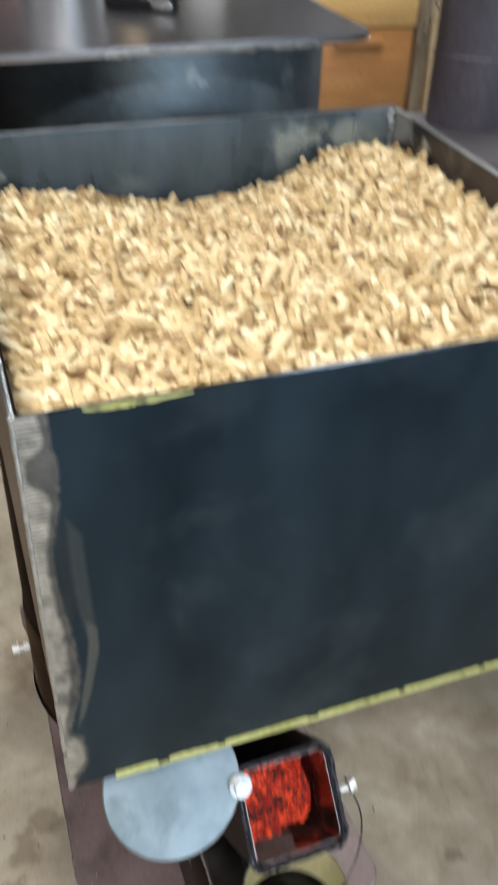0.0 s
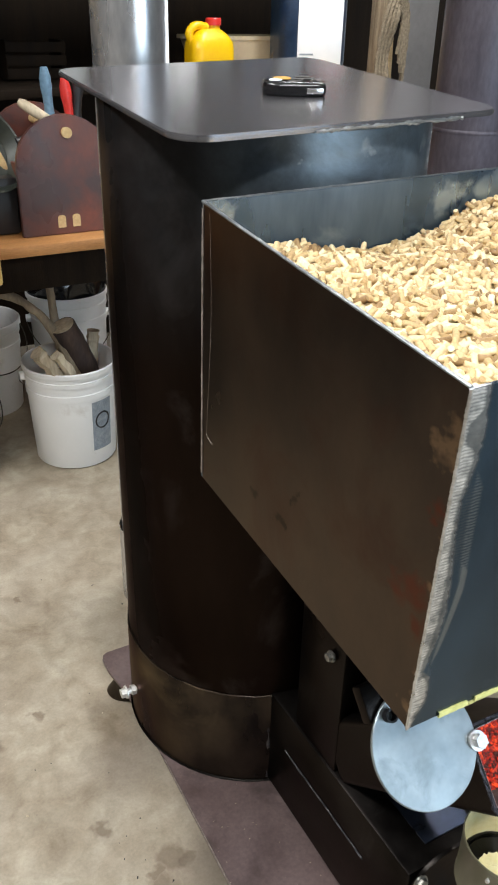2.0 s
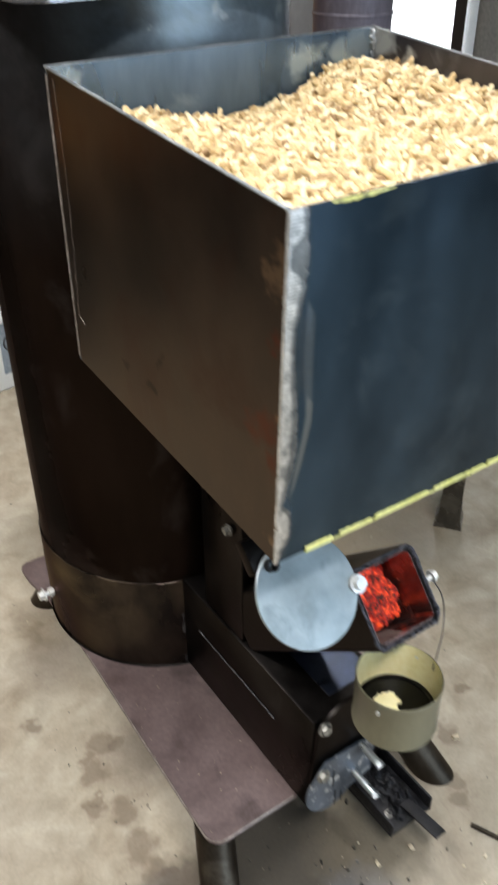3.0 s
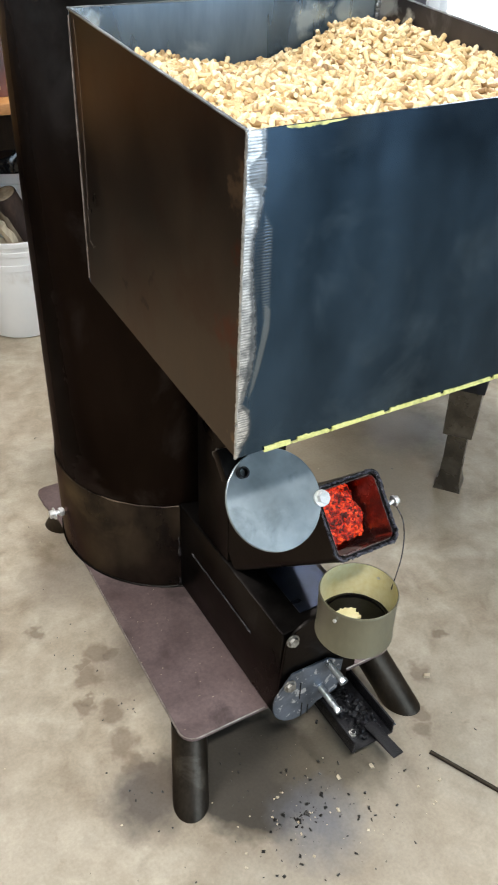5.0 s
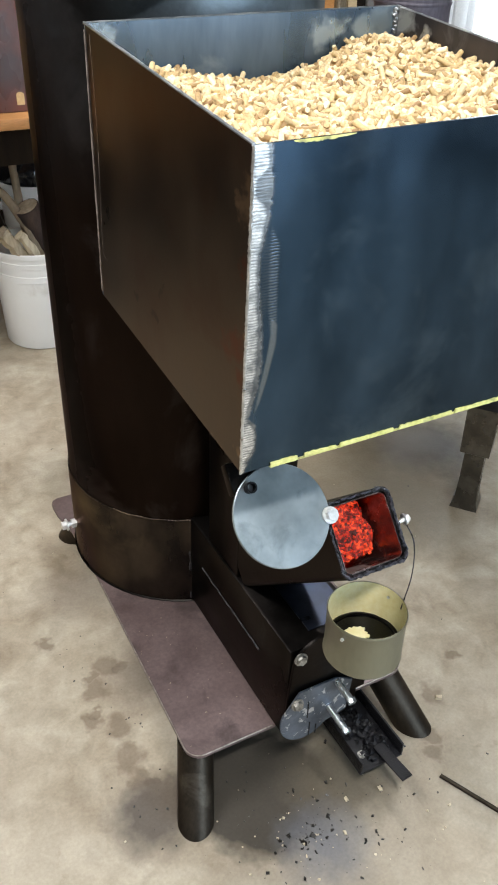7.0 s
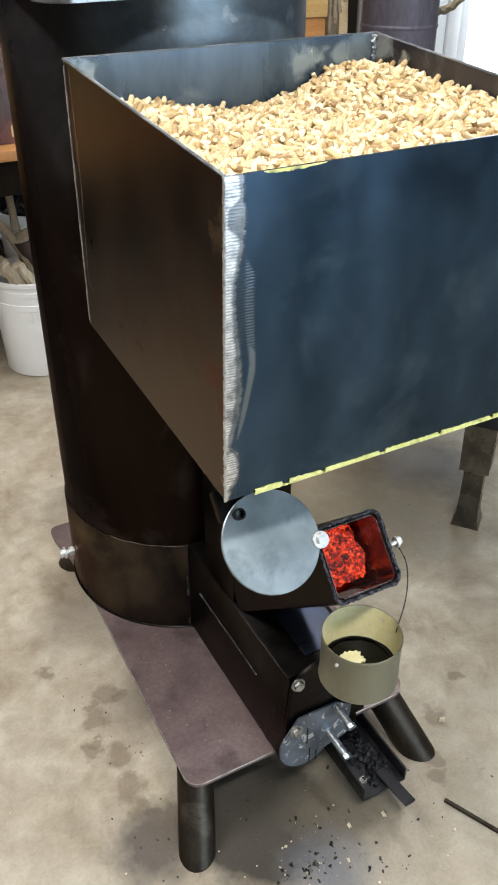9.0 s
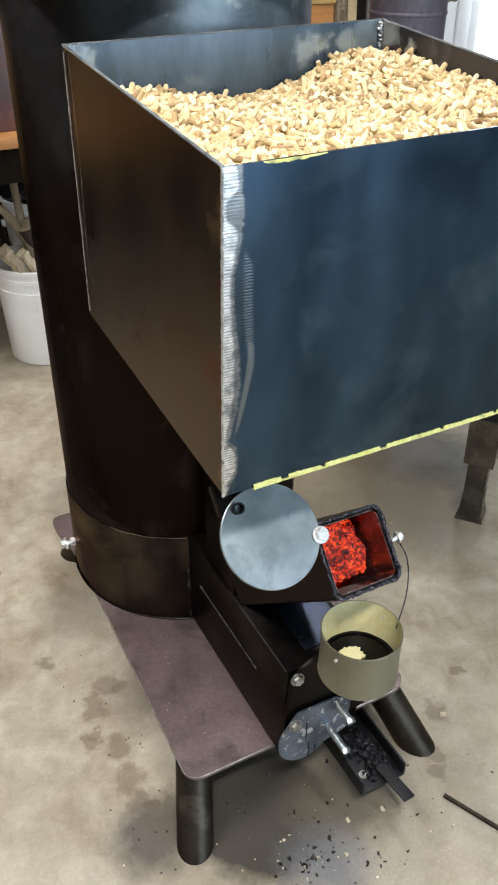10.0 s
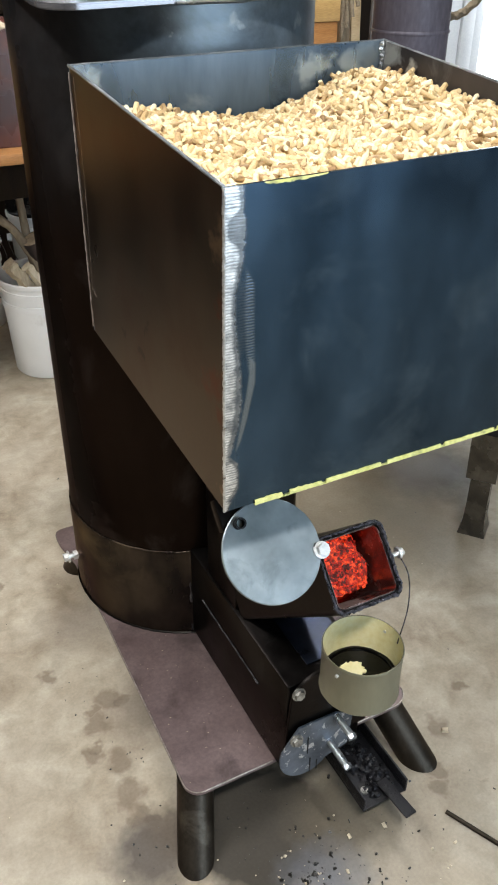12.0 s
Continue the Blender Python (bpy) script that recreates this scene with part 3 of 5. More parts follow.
def hexbolt(name, where, way, r, head, shank, parent, label="bright zinc-plated hex bolt", nut_at=None, m=None):
    """A hex head with washer and shank, pointing along way."""
    way = Vector(way).normalized()
    w = Vector(where)
    bm = rod(w + way * shank, w + way * (shank + head), r, r * 0.97, 6)
    rod(w + way * (shank - 0.003), w + way * shank, r * 1.35, None, 20, bm)
    rod(w - way * 0.004, w + way * shank, r * 0.55, None, 12, bm)
    if nut_at is not None:
        rod(w + way * nut_at, w + way * (nut_at + r * 0.9), r * 1.05, None, 6, bm)
    return part(name, bm, m or M_BOLT, parent, label)


rnd = random.Random(7)

# ---- structure ----
RX0, RX1, RY0, RY1, RZ = -2.3, 3.6, -3.2, 3.05, 2.7
thing("floor", box(RX0, RX1, RY0, RY1 + 3.0, -0.1, 0.0), M_FLOOR, "stained bare concrete workshop floor with oil spots and painted shade round the stove", "floor", kind="structure")
thing("ceiling", box(RX0, RX1, RY0, RY1, RZ, RZ + 0.1), M_CEIL, "plain pale ceiling board", "ceiling", kind="structure")
thing("wall_west", box(RX0 - 0.1, RX0, RY0, RY1, 0, RZ), M_SIDE, "plain grey workshop side wall", "wall", kind="structure")
thing("wall_east", box(RX1, RX1 + 0.1, RY0, RY1, 0, RZ), M_SIDE, "plain grey workshop side wall", "wall", kind="structure")
DX0, DX1, DZ = 2.92, 3.56, 2.05
bm = box(RX0, DX0, RY1, RY1 + 0.12, 0, RZ)
box(DX1, RX1, RY1, RY1 + 0.12, 0, RZ, bm=bm)
box(DX0, DX1, RY1, RY1 + 0.12, DZ, RZ, bm=bm)
thing("wall_north", bm, M_WALL, "dark brown board wall behind the shelves", "wall", kind="structure")
bm = box(RX0, -0.25, RY0 - 0.12, RY0, 0, RZ)
box(2.05, RX1, RY0 - 0.12, RY0, 0, RZ, bm=bm)
box(-0.25, 2.05, RY0 - 0.12, RY0, 2.15, RZ, bm=bm)
thing("wall_south", bm, M_SIDE, "plain wall with an open garage doorway", "wall", kind="structure")
door = thing("door_1", None, None, "white-painted door frame open to bright daylight", "door", kind="structure")
for k, (a, b) in enumerate(((DX0 - 0.26, DX0 - 0.13), (DX0 - 0.125, DX0 - 0.045), (DX0 - 0.04, DX0 + 0.02), (DX1 - 0.04, DX1 + 0.03))):
    part("door_trim", box(a, b, RY1 - 0.03 - 0.012 * (k == 1), RY1 - 0.002, 0.0, DZ + 0.1, 0.004), M_TRIM, door)
part("door_head", box(DX0 - 0.26, DX1 + 0.03, RY1 - 0.035, RY1 - 0.002, DZ + 0.1, DZ + 0.2, 0.004), M_TRIM, door)
thing("ground", box(-30, 30, RY1 + 3.0, 60, -0.12, -0.02), M_FLOOR, "pale concrete yard outside the door", "ground", kind="structure")
bd, nt, p = nodes_of("bright_outdoors")
p.inputs["Base Color"].default_value = (0.8, 0.85, 0.9, 1)
p.inputs["Emission Color"].default_value = (0.93, 0.97, 1.0, 1)
p.inputs["Emission Strength"].default_value = 2.2
thing("backdrop", box(1.2, 7.5, RY1 + 2.2, RY1 + 2.25, -0.02, 3.2), bd, "bright hazy daylight outside the open door", "backdrop", kind="structure")

# ---- the stove ----
CX, CY, CR = 0.2325, 0.707, 0.2365
stove = thing("rocket_stove", None, None, "home-welded dark steel rocket stove with barrel body on pipe legs", "stove")
TP0, TPX, TPY = Vector((-0.025, 0.435, 1.229)), Vector((0.46, 0.012, 0.0125)), Vector((0.05, 0.5, 0.032))


def plate_z(x, y):
    """Height of the tilted cooking plate's underside."""
    n = TPX.cross(TPY)
    return TP0.z - (n.x * (x - TP0.x) + n.y * (y - TP0.y)) / n.z


bm = lathe([(CR, 0.325), (CR, 1.235), (CR - 0.008, 1.235), (CR - 0.008, 0.325), (CR, 0.325)], 96, m=Matrix.Translation((CX, CY, 0)))
for v in bm.verts:
    if v.co.z > 1.2:
        v.co.z = plate_z(v.co.x, v.co.y) - 0.0008
part("barrel", bm, M_PIPE, stove, "black mill-scaled steel pipe body")
part("barrel_base", lathe([(0, 0.119), (CR + 0.003, 0.119), (CR + 0.003, 0.318), (CR + 0.001, 0.323), (CR - 0.006, 0.323)], 96, m=Matrix.Translation((CX, CY, 0))), M_PIPE_LOW, stove, "heat-browned lower ring of the barrel with painted brown sheen")
seam = [(CX + (CR + 0.001) * math.cos(a), CY + (CR + 0.001) * math.sin(a), 0.324 + 0.0008 * math.sin(a * 90)) for a in [2 * math.pi * k / 120 for k in range(121)]]
part("barrel_seam", sweep(seam, 0.0015, 6), M_PIPE_LOW, stove, "thin weld line round the barrel")
ux = TPX.normalized()
un = TPX.cross(TPY).normalized()
PLATE = Matrix.Translation(TP0) @ Matrix((ux, un.cross(ux), un)).transposed().to_4x4()
SKEW = Matrix(((1, 0.075, 0, 0), (0, 1, 0, 0), (0, 0, 1, 0), (0, 0, 0, 1)))
part("top_plate", slab(rounded(0, TPX.length, 0, TPY.length, (0.05, 0.03, 0.045, 0.03)), 0.0075, PLATE @ SKEW, 0.0018), M_PLATE, stove, "dark square cooking plate with rounded corners")
arc = [radians(a) for a in range(222, 322, 4)]
part("top_weld", sweep([(CX + (CR + 0.004) * math.cos(a), CY + (CR + 0.004) * math.sin(a), plate_z(CX + CR * math.cos(a), CY + CR * math.sin(a)) - 0.003) for a in arc], [0.004 + 0.0015 * rnd.random() for a in arc], 8), M_GROUND_DULL, stove, "lumpy weld under the plate edge")
part("base_plate", slab(rounded(-0.006, 0.437, 0.148, 0.93, (0.027, 0.035, 0.02, 0.02))[:-7] + [(0.004, 0.93), (-0.006, 0.925), (-0.0115, 0.914), (-0.0125, 0.9), (-0.012, 0.87), (-0.007, 0.84), (0.0, 0.8), (0.002, 0.62)], 0.0095, Matrix.Translation((0, 0, 0.108)), 0.0015), M_MAROON, stove, "red-brown primed steel base plate")
for a, b in (((0.024, 0.196, 0.108), (-0.013, 0.116, 0.001)), ((0.394, 0.192, 0.108), (0.434, 0.108, 0.001)), ((0.06, 0.86, 0.108), (0.03, 0.92, 0.001)), ((0.39, 0.86, 0.108), (0.42, 0.92, 0.001))):
    a, b = Vector(a), Vector(b)
    d = (b - a).normalized()
    bm = rod(a - d * 0.03, b + d * 0.04, 0.031, 0.031, 32)
    for v in bm.verts:
        t = 0.1075 if v.co.z > 0.05 else 0.001
        v.co += d * ((t - v.co.z) / d.z)
    part("leg", bm, M_LEG, stove, "short splayed steel pipe leg")
edge = [(0.436, 0.19), (0.436, 0.18)] + [(0.402 + 0.035 * math.cos(radians(a)), 0.183 + 0.035 * math.sin(radians(a))) for a in range(0, -91, -15)] + [(0.3, 0.148)]
edge2 = [(0.148, 0.148), (0.06, 0.148)] + [(0.021 + 0.027 * math.cos(radians(a)), 0.175 + 0.027 * math.sin(radians(a))) for a in range(270, 179, -15)] + [(-0.002, 0.4), (0.0018, 0.612)]
for e in (edge, edge2):
    part("worn_edge", sweep([(x, y, 0.1168) for x, y in e], 0.0011, 6), M_EDGE, stove, "bright worn edge of the base plate")
part("base_weld", sweep([(CX + (CR + 0.004) * math.cos(a), CY + (CR + 0.004) * math.sin(a), 0.1195 + 0.0006 * math.sin(a * 70)) for a in [radians(150 + 2 * k) for k in range(82)]], 0.0022, 6), M_TUNNEL, stove, "dark weld where the barrel meets the plate")
part("plate_weld", sweep([PLATE @ Vector((0.17 + 0.22 * k / 60, -0.001 + 0.0012 * rnd.random(), 0.001 + 0.001 * rnd.random())) for k in range(61)], [0.0012 + 0.0022 * rnd.random() for k in range(61)], 7), M_GROUND_DULL, stove, "lumpy weld on the plate edge")
# burn tunnel
def wob_weld(k):
    return noise.noise((k * 0.43, 1.7, 0.2))


TX0, TX1 = 0.15, 0.296
part("burn_tunnel", box(TX0, TX1, 0.114, 0.52, 0.1185, 0.33, 0.006), M_TUNNEL, stove, "dark square-tube burn tunnel")
part("tunnel_top", box(TX0 + 0.05, TX1 - 0.012, 0.14, 0.26, 0.3305, 0.3325), M_TUNNEL_TOP, stove, "heat-blued top of the tunnel")
part("tunnel_weld", sweep([(TX0 - 0.0005, 0.43 - 0.27 * k / 40, 0.247 + 0.002 * wob_weld(k)) for k in range(34)], [0.0015 + 0.0016 * abs(wob_weld(k * 1.7)) for k in range(34)], 6), M_WELD, stove, "dull weld along the tunnel side")
ring = [(TX0 - 0.001 + 0.001 * wob_weld(k * 0.5), 0.487 - 0.004 * wob_weld(k * 0.5 + 9), 0.125 + 0.185 * k / 40) for k in range(41)]
part("ring_weld", sweep(ring, [0.0035 + 0.0022 * abs(wob_weld(k * 0.7)) for k in range(41)], 8), M_WELD, stove, "dull grey weld between barrel and tunnel")
arch = [(TX0 - 0.006, 0.185), (TX1 + 0.006, 0.185), (TX1 + 0.006, 0.3)] + [((TX0 + TX1) / 2 + 0.0695 * math.cos(radians(a)), 0.3 + 0.05 * math.sin(radians(a))) for a in range(0, 181, 12)]
FRONT = Matrix.Translation((0, 0.112, 0)) @ Matrix.Rotation(radians(90), 4, "X")
part("front_cover", slab(arch, 0.006, FRONT, 0.001), M_TUNNEL, stove, "dark round-topped front cover plate")
hexbolt("cover_bolt", (0.165, 0.106, 0.318), (0, -1, 0.1), 0.0085, 0.005, 0.003, stove, "greasy grey bolt head", m=M_BOLT_DARK)
flap = [(0.135 + 0.0, 0.2)] + [(0.182 + 0.05 * math.cos(radians(a)), 0.18 + 0.056 * math.sin(radians(a))) for a in range(160, 330, 10)] + [(0.262, 0.155), (0.268, 0.225), (0.235, 0.245), (0.165, 0.245)]
part("air_flap", slab(flap, 0.004, Matrix.Translation((0, 0.102, 0)) @ Matrix.Rotation(radians(90), 4, "X"), 0.0008), M_FLAP, stove, "sooty pale steel air flap")
for x in (0.188, 0.201, 0.182):
    part("slot", box(x, x + 0.0022, 0.0968, 0.0978, 0.125 if x > 0.185 else 0.175, 0.148 if x > 0.195 else (0.16 if x > 0.185 else 0.215), 0.0004), M_SOOT, stove, "narrow sooty slot in the flap")
hexbolt("flap_bolt", (0.16, 0.097, 0.222), (0, -1, 0.1), 0.0085, 0.005, 0.003, stove, "greasy grey bolt head", m=M_BOLT_DARK)
for a, b in (((0.235, 0.1, 0.238), (0.241, 0.057, 0.224)), ((0.226, 0.1, 0.178), (0.233, 0.05, 0.162))):
    bm = rod(a, b, 0.0058, 0.0058, 14)
    rod(Vector(b) + Vector((0, 0.007, 0.002)), b, 0.0075, 0.0075, 6, bm)
    for k in range(14):
        q = Vector(a).lerp(Vector(b), 0.3 + 0.045 * k)
        rod(q, q + (Vector(b) - Vector(a)).normalized() * 0.0014, 0.0064, None, 12, bm)
    part("stud", bm, M_STUD, stove, "threaded zinc stud")
# ash slide under the tunnel
tray = part("ash_tray", box(0.262, 0.352, 0.035, 0.3, 0.046, 0.05, 0.001), M_SOOT, stove, "soot-black steel ash slide channel")
for x in (0.262, 0.348):
    part("tray_side", box(x, x + 0.004, 0.035, 0.3, 0.0502, 0.078, 0.001), M_SOOT, tray)
bm = bmesh.new()
for k in range(170):
    c = Vector((rnd.gauss(0.312, 0.013), rnd.uniform(0.045, 0.18), 0.05 + 0.006 * rnd.random()))
    c.x = min(max(c.x, 0.274), 0.34)
    bmesh.ops.create_icosphere(bm, subdivisions=1, radius=rnd.uniform(0.002, 0.0075), matrix=Matrix.Translation(c))
for v in bm.verts:
    v.co += Vector((rnd.uniform(-1, 1), rnd.uniform(-1, 1), rnd.uniform(-0.6, 0.6))) * 0.0018
part("ash_crust", bm, M_SOOT, tray, "crumbly black ash crust")
part("pull_tongue", box(-0.011, 0.011, -0.085, -0.005, 0, 0.004, 0.001), M_SOOT, tray, "flat sooty steel pull tongue", pose(0.318, 0.07, 0.056, -3, 0, 4))
hexbolt("tray_bolt", (0.285, 0.065, 0.05), (0, 0, 1), 0.0055, 0.004, 0.003, tray, "sooty bolt head", m=M_BOLT_DARK)

bm = bmesh.new()
for k in range(34):
    c = Vector((rnd.uniform(-0.005, 0.14), rnd.uniform(0.16, 0.5), 0.118))
    bmesh.ops.create_icosphere(bm, subdivisions=1, radius=rnd.uniform(0.0004, 0.0009), matrix=Matrix.Translation(c) @ Matrix.Diagonal((1.4, 1, 0.5, 1)))
thing("plate_dust", bm, M_SPLIT, "fine pale wood dust on the primed base plate", "dust", kind="stuff")

# feed tube: a square tube rising forwards from the tunnel
UP = Vector((0, -0.745, 0.667))
SIDE = Vector((1, 0, 0))
RISE = UP.cross(SIDE) * -1
RISE = RISE if RISE.z > 0 else -RISE
MOUTH = Vector((0.2075, 0.042, 0.606))
TUBE = Matrix((( *SIDE, 0), (*RISE, 0), (*UP, 0), (0, 0, 0, 1))).transposed()
TUBE = Matrix.Translation(MOUTH) @ TUBE.to_3x3().to_4x4()


def square_tube(w, wall, z0, z1, r=0.012, seg=5):
    bm = bmesh.new()
    out, inn = rounded(-w, w, -w, w, (r,) * 4, seg), rounded(-w + wall, w - wall, -w + wall, w - wall, (r * 0.6,) * 4, seg)
    loops = [[bm.verts.new((x, y, z)) for x, y in o] for o, z in ((out, z0), (out, z1), (inn, z1), (inn, z0))]
    n = len(out)
    for a, b in zip(loops, loops[1:]):
        for i in range(n):
            bm.faces.new((a[i], a[(i + 1) % n], b[(i + 1) % n], b[i]))
    bmesh.ops.recalc_face_normals(bm, faces=bm.faces)
    return bm


HW = 0.0525
bm = square_tube(HW, 0.006, -0.36, 0.0)
bm.transform(TUBE)
part("feed_tube", bm, M_TUNNEL, stove, "dark square feed tube rising to an open mouth")
lip = rounded(-HW + 0.002, HW - 0.002, -HW + 0.002, HW - 0.002, (0.012,) * 4, 8)
lip_pts, rad = [], []
for i in range(len(lip)):
    a, b = Vector(lip[i]), Vector(lip[(i + 1) % len(lip)])
    n = max(1, int((b - a).length / 0.0035))
    for k in range(n):
        q = a.lerp(b, k / n)
        lip_pts.append(TUBE @ Vector((q.x + rnd.uniform(-1, 1) * 0.0008, q.y + rnd.uniform(-1, 1) * 0.0008, 0.0)))
        rad.append(rnd.uniform(0.0015, 0.0018) + (0.002 * rnd.random() if q.x > 0.03 or q.y < -0.03 else 0.0))
lip_pts.append(lip_pts[0])
rad.append(rad[0])
part("mouth_lip", sweep(lip_pts, rad, 7), M_BURR, stove, "rough torch-cut rim of the feed mouth")
bm = square_tube(HW - 0.0062, 0.0015, -0.2, -0.002)
bm.transform(TUBE)
part("tube_lining", bm, M_LINING, stove, "sooty inside of the feed tube")
bm = bmesh.new()
for k in range(1900):
    u, v = rnd.uniform(-0.044, 0.034), rnd.uniform(-0.028, 0.044)
    depth = -0.014 - 0.12 * (u + 0.044) - 0.1 * (0.044 - v) - 0.75 * max(0.0, u - 0.0 + 0.5 * max(0.0, v)) + 0.014 * noise.noise((u * 55, v * 55, 4)) - rnd.random() * 0.01
    if depth < -0.11:
        continue
    d = Vector((rnd.gauss(0, 1), rnd.gauss(0, 1), rnd.gauss(0, 0.5))).normalized() * rnd.uniform(0.003, 0.0065)
    c = Vector((u, v, depth))
    rod(c - d, c + d, 0.0024, 0.002, 6, bm)
bm.transform(TUBE)
part("ember_bed", bm, M_EMBER, stove, "red-hot glowing pellets in the feed tube")
bm = slab([(-0.046, -0.046), (0.046, -0.046), (0.046, 0.046), (-0.046, 0.046)], 0.004, TUBE @ Matrix.Translation((0, 0, -0.12)))
part("fire_back", bm, M_EMBER_WALL, stove, "dull red fire bed")
part("ash_film", slab([(-0.043, -0.1), (0.008, -0.06), (0.0, -0.012), (-0.043, -0.008)], 0.0008, TUBE @ Matrix.Translation((0, -HW + 0.008, 0)) @ Matrix.Rotation(radians(90), 4, "X")), M_ASH, stove, "grey ash film on the tube floor")
# chute between hopper and tunnel
part("chute", box(0.153, 0.262, 0.3, 0.412, 0.331, 0.79, 0.004), M_TUNNEL, stove, "dark steel drop chute under the hopper")
part("chute_flange", box(0.14, 0.275, 0.285, 0.425, 0.785, 0.795, 0.002), M_TUNNEL, stove)
hexbolt("chute_bolt", (0.153, 0.325, 0.548), (-1, 0, 0), 0.0065, 0.006, 0.007, stove, "dull bolt on the chute", m=M_BOLT_DARK)
hexbolt("barrel_bolt", (CX - CR - 0.002, 0.72, 0.203), (-1, 0, 0), 0.0095, 0.009, 0.023, stove, nut_at=0.003)
hexbolt("mouth_bolt", TUBE @ Vector((HW, -0.002, -0.008)), (1, 0, 0.15), 0.006, 0.005, 0.016, stove)
# swing disc on its pivot
DISC = TUBE @ Matrix.Translation((-HW - 0.061, 0.055, 0.004))
disc = part("swing_disc", lathe([(0, 0), (0.066, 0), (0.067, 0.0008), (0.067, 0.0036), (0.066, 0.0045), (0, 0.0045)], 72, m=DISC), M_ZINC, stove, "pale round steel swing cover")
piv = TUBE @ Vector((-HW + 0.003, 0.037, 0.0085))
hexbolt("pivot_bolt", piv, UP, 0.0084, 0.008, 0.004, disc)
part("disc_hole", lathe([(0.0035, 0), (0.0075, 0), (0.0075, 0.012), (0.0055, 0.012), (0.0055, 0.002), (0, 0.002)], 20, m=TUBE @ Matrix.Translation((-HW - 0.094, 0.1, 0.006))), M_SOOT, disc, "short black tube stub")
part("disc_bracket", box(-0.014, 0.02, -0.012, 0.03, -0.012, 0.006, 0.003), M_TUNNEL, disc, "dark bracket", TUBE @ Matrix.Translation((-HW - 0.1, 0.108, -0.004)))
wire = smooth_path([TUBE @ Vector((HW + 0.014, 0.0, -0.008)), (0.283, 0.03, 0.57), (0.281, 0.02, 0.52), (0.264, 0.012, 0.466)], 8)
part("hook_wire", sweep(wire, 0.0009, 6), M_BURR, stove, "thin bent wire")

# hopper box: tilted slightly forwards
hopper = thing("pellet_hopper", None, None, "open blue-black sheet-steel pellet hopper with ground corner welds", "hopper")
HX = 0.449
FT, FB, BT, BB = Vector((-0.003, -0.003, 1.131)), Vector((-0.001, 0.009, 0.789)), Vector((-0.003, 0.424, 1.1735)), Vector((-0.003, 0.432, 0.829))
W = Vector((HX, -0.008, 0.0095))


def panel(a, b, c, d, inward, thick=0.003):
    """A sheet through four corners with its thickness towards inward."""
    bm = bmesh.new()
    o = [bm.verts.new(v) for v in (a, b, c, d)]
    i = [bm.verts.new(Vector(v) + Vector(inward) * thick) for v in (a, b, c, d)]
    f = [bm.faces.new(o), bm.faces.new(i[::-1])] + [bm.faces.new((o[k], o[(k + 1) % 4], i[(k + 1) % 4], i[k])) for k in range(4)]
    bmesh.ops.recalc_face_normals(bm, faces=f)
    return bm


E = Vector((0.0031, 0, 0))
part("front_panel", panel(FT, FT + W, FB + W, FB, (0, 1, 0)), M_FRONT, hopper, "blue-black front sheet")
part("back_panel", panel(BT, BT + W, BB + W, BB, (0, -1, 0)), M_SHEET_IN, hopper, "grey-blue back sheet")
Y1, Y2 = Vector((0, 0.0032, 0)), Vector((0, -0.0032, 0))
part("side_panel", panel(FT + Y1, BT + Y2, BB + Y2, FB + Y1, (1, 0, 0)), M_SHEET_SIDE, hopper, "brown-black side sheet")
part("side_panel", panel(FT + Y1 + W, BT + Y2 + W, BB + Y2 + W, FB + Y1 + W, (-1, 0, 0)), M_SHEET_IN_BROWN, hopper, "brown-grey far side sheet")
N = Vector((0, 0, 0.003))
part("bottom_panel", panel(FB + E + Y1 + N, FB + W - E + Y1 + N, BB + W - E + Y2 + N, BB + E + Y2 + N, (0, 0, 1)), M_SHEET, hopper)
# rim lines ground bright
for a, b in ((FT + Vector((0, 0.0015, 0)), BT), (BT, BT + W), (BT + W, FT + W)):
    n = 60
    part("rim_edge", sweep([a.lerp(b, k / n) + Vector((0, 0, 0.0004 * rnd.random())) for k in range(n + 1)], 0.0017, 6), M_GROUND_DULL, hopper, "bright sheared sheet edge")


def on_front(x, s):
    """A point on the front sheet: x metres from the corner, s from top (0) to bottom (1)."""
    return FT.lerp(FB, s) + W * (x / HX) + Vector((0, -0.0007, 0))


def wob(s, f, p=0.0):
    return noise.noise((s * f, p, 0.3))


beads = [FT.lerp(FB, k / 160) + Vector((-0.0005 - 0.0006 * rnd.random(), 0.0005, 0)) for k in range(161)]
part("corner_weld", sweep(beads, [0.0012 + 0.0007 * abs(wob(k / 9, 5, 4)) + 0.0004 * rnd.random() for k in range(161)], 7), M_BEAD, hopper, "lumpy bright corner weld bead")
back_beads = [BT.lerp(BB, 0.02 + 0.96 * k / 80) + Vector((-0.0008, -0.002, 0)) for k in range(81)]
part("corner_weld", sweep(back_beads, [0.0009 + 0.0005 * rnd.random() for k in range(81)], 6), M_EDGE, hopper)
knots = [BT + W + Vector((-0.0055 + 0.002 * wob(k / 30, 9, 2), -0.0055 + 0.002 * wob(k / 30, 8, 6), -0.001 - 0.06 * k / 60)) for k in range(61)]
part("inner_weld", sweep(knots, [0.002 + 0.0035 * abs(wob(k / 60, 14, 3)) + 0.0012 * rnd.random() for k in range(61)], 8), M_GROUND_DULL, hopper, "lumpy inside corner weld")


def on_side(y, q):
    """A point on the side sheet: y from front (0) to back (1), q from top to bottom."""
    return FT.lerp(BT, y).lerp(FB.lerp(BB, y), q) + Vector((-0.0009, 0, 0))


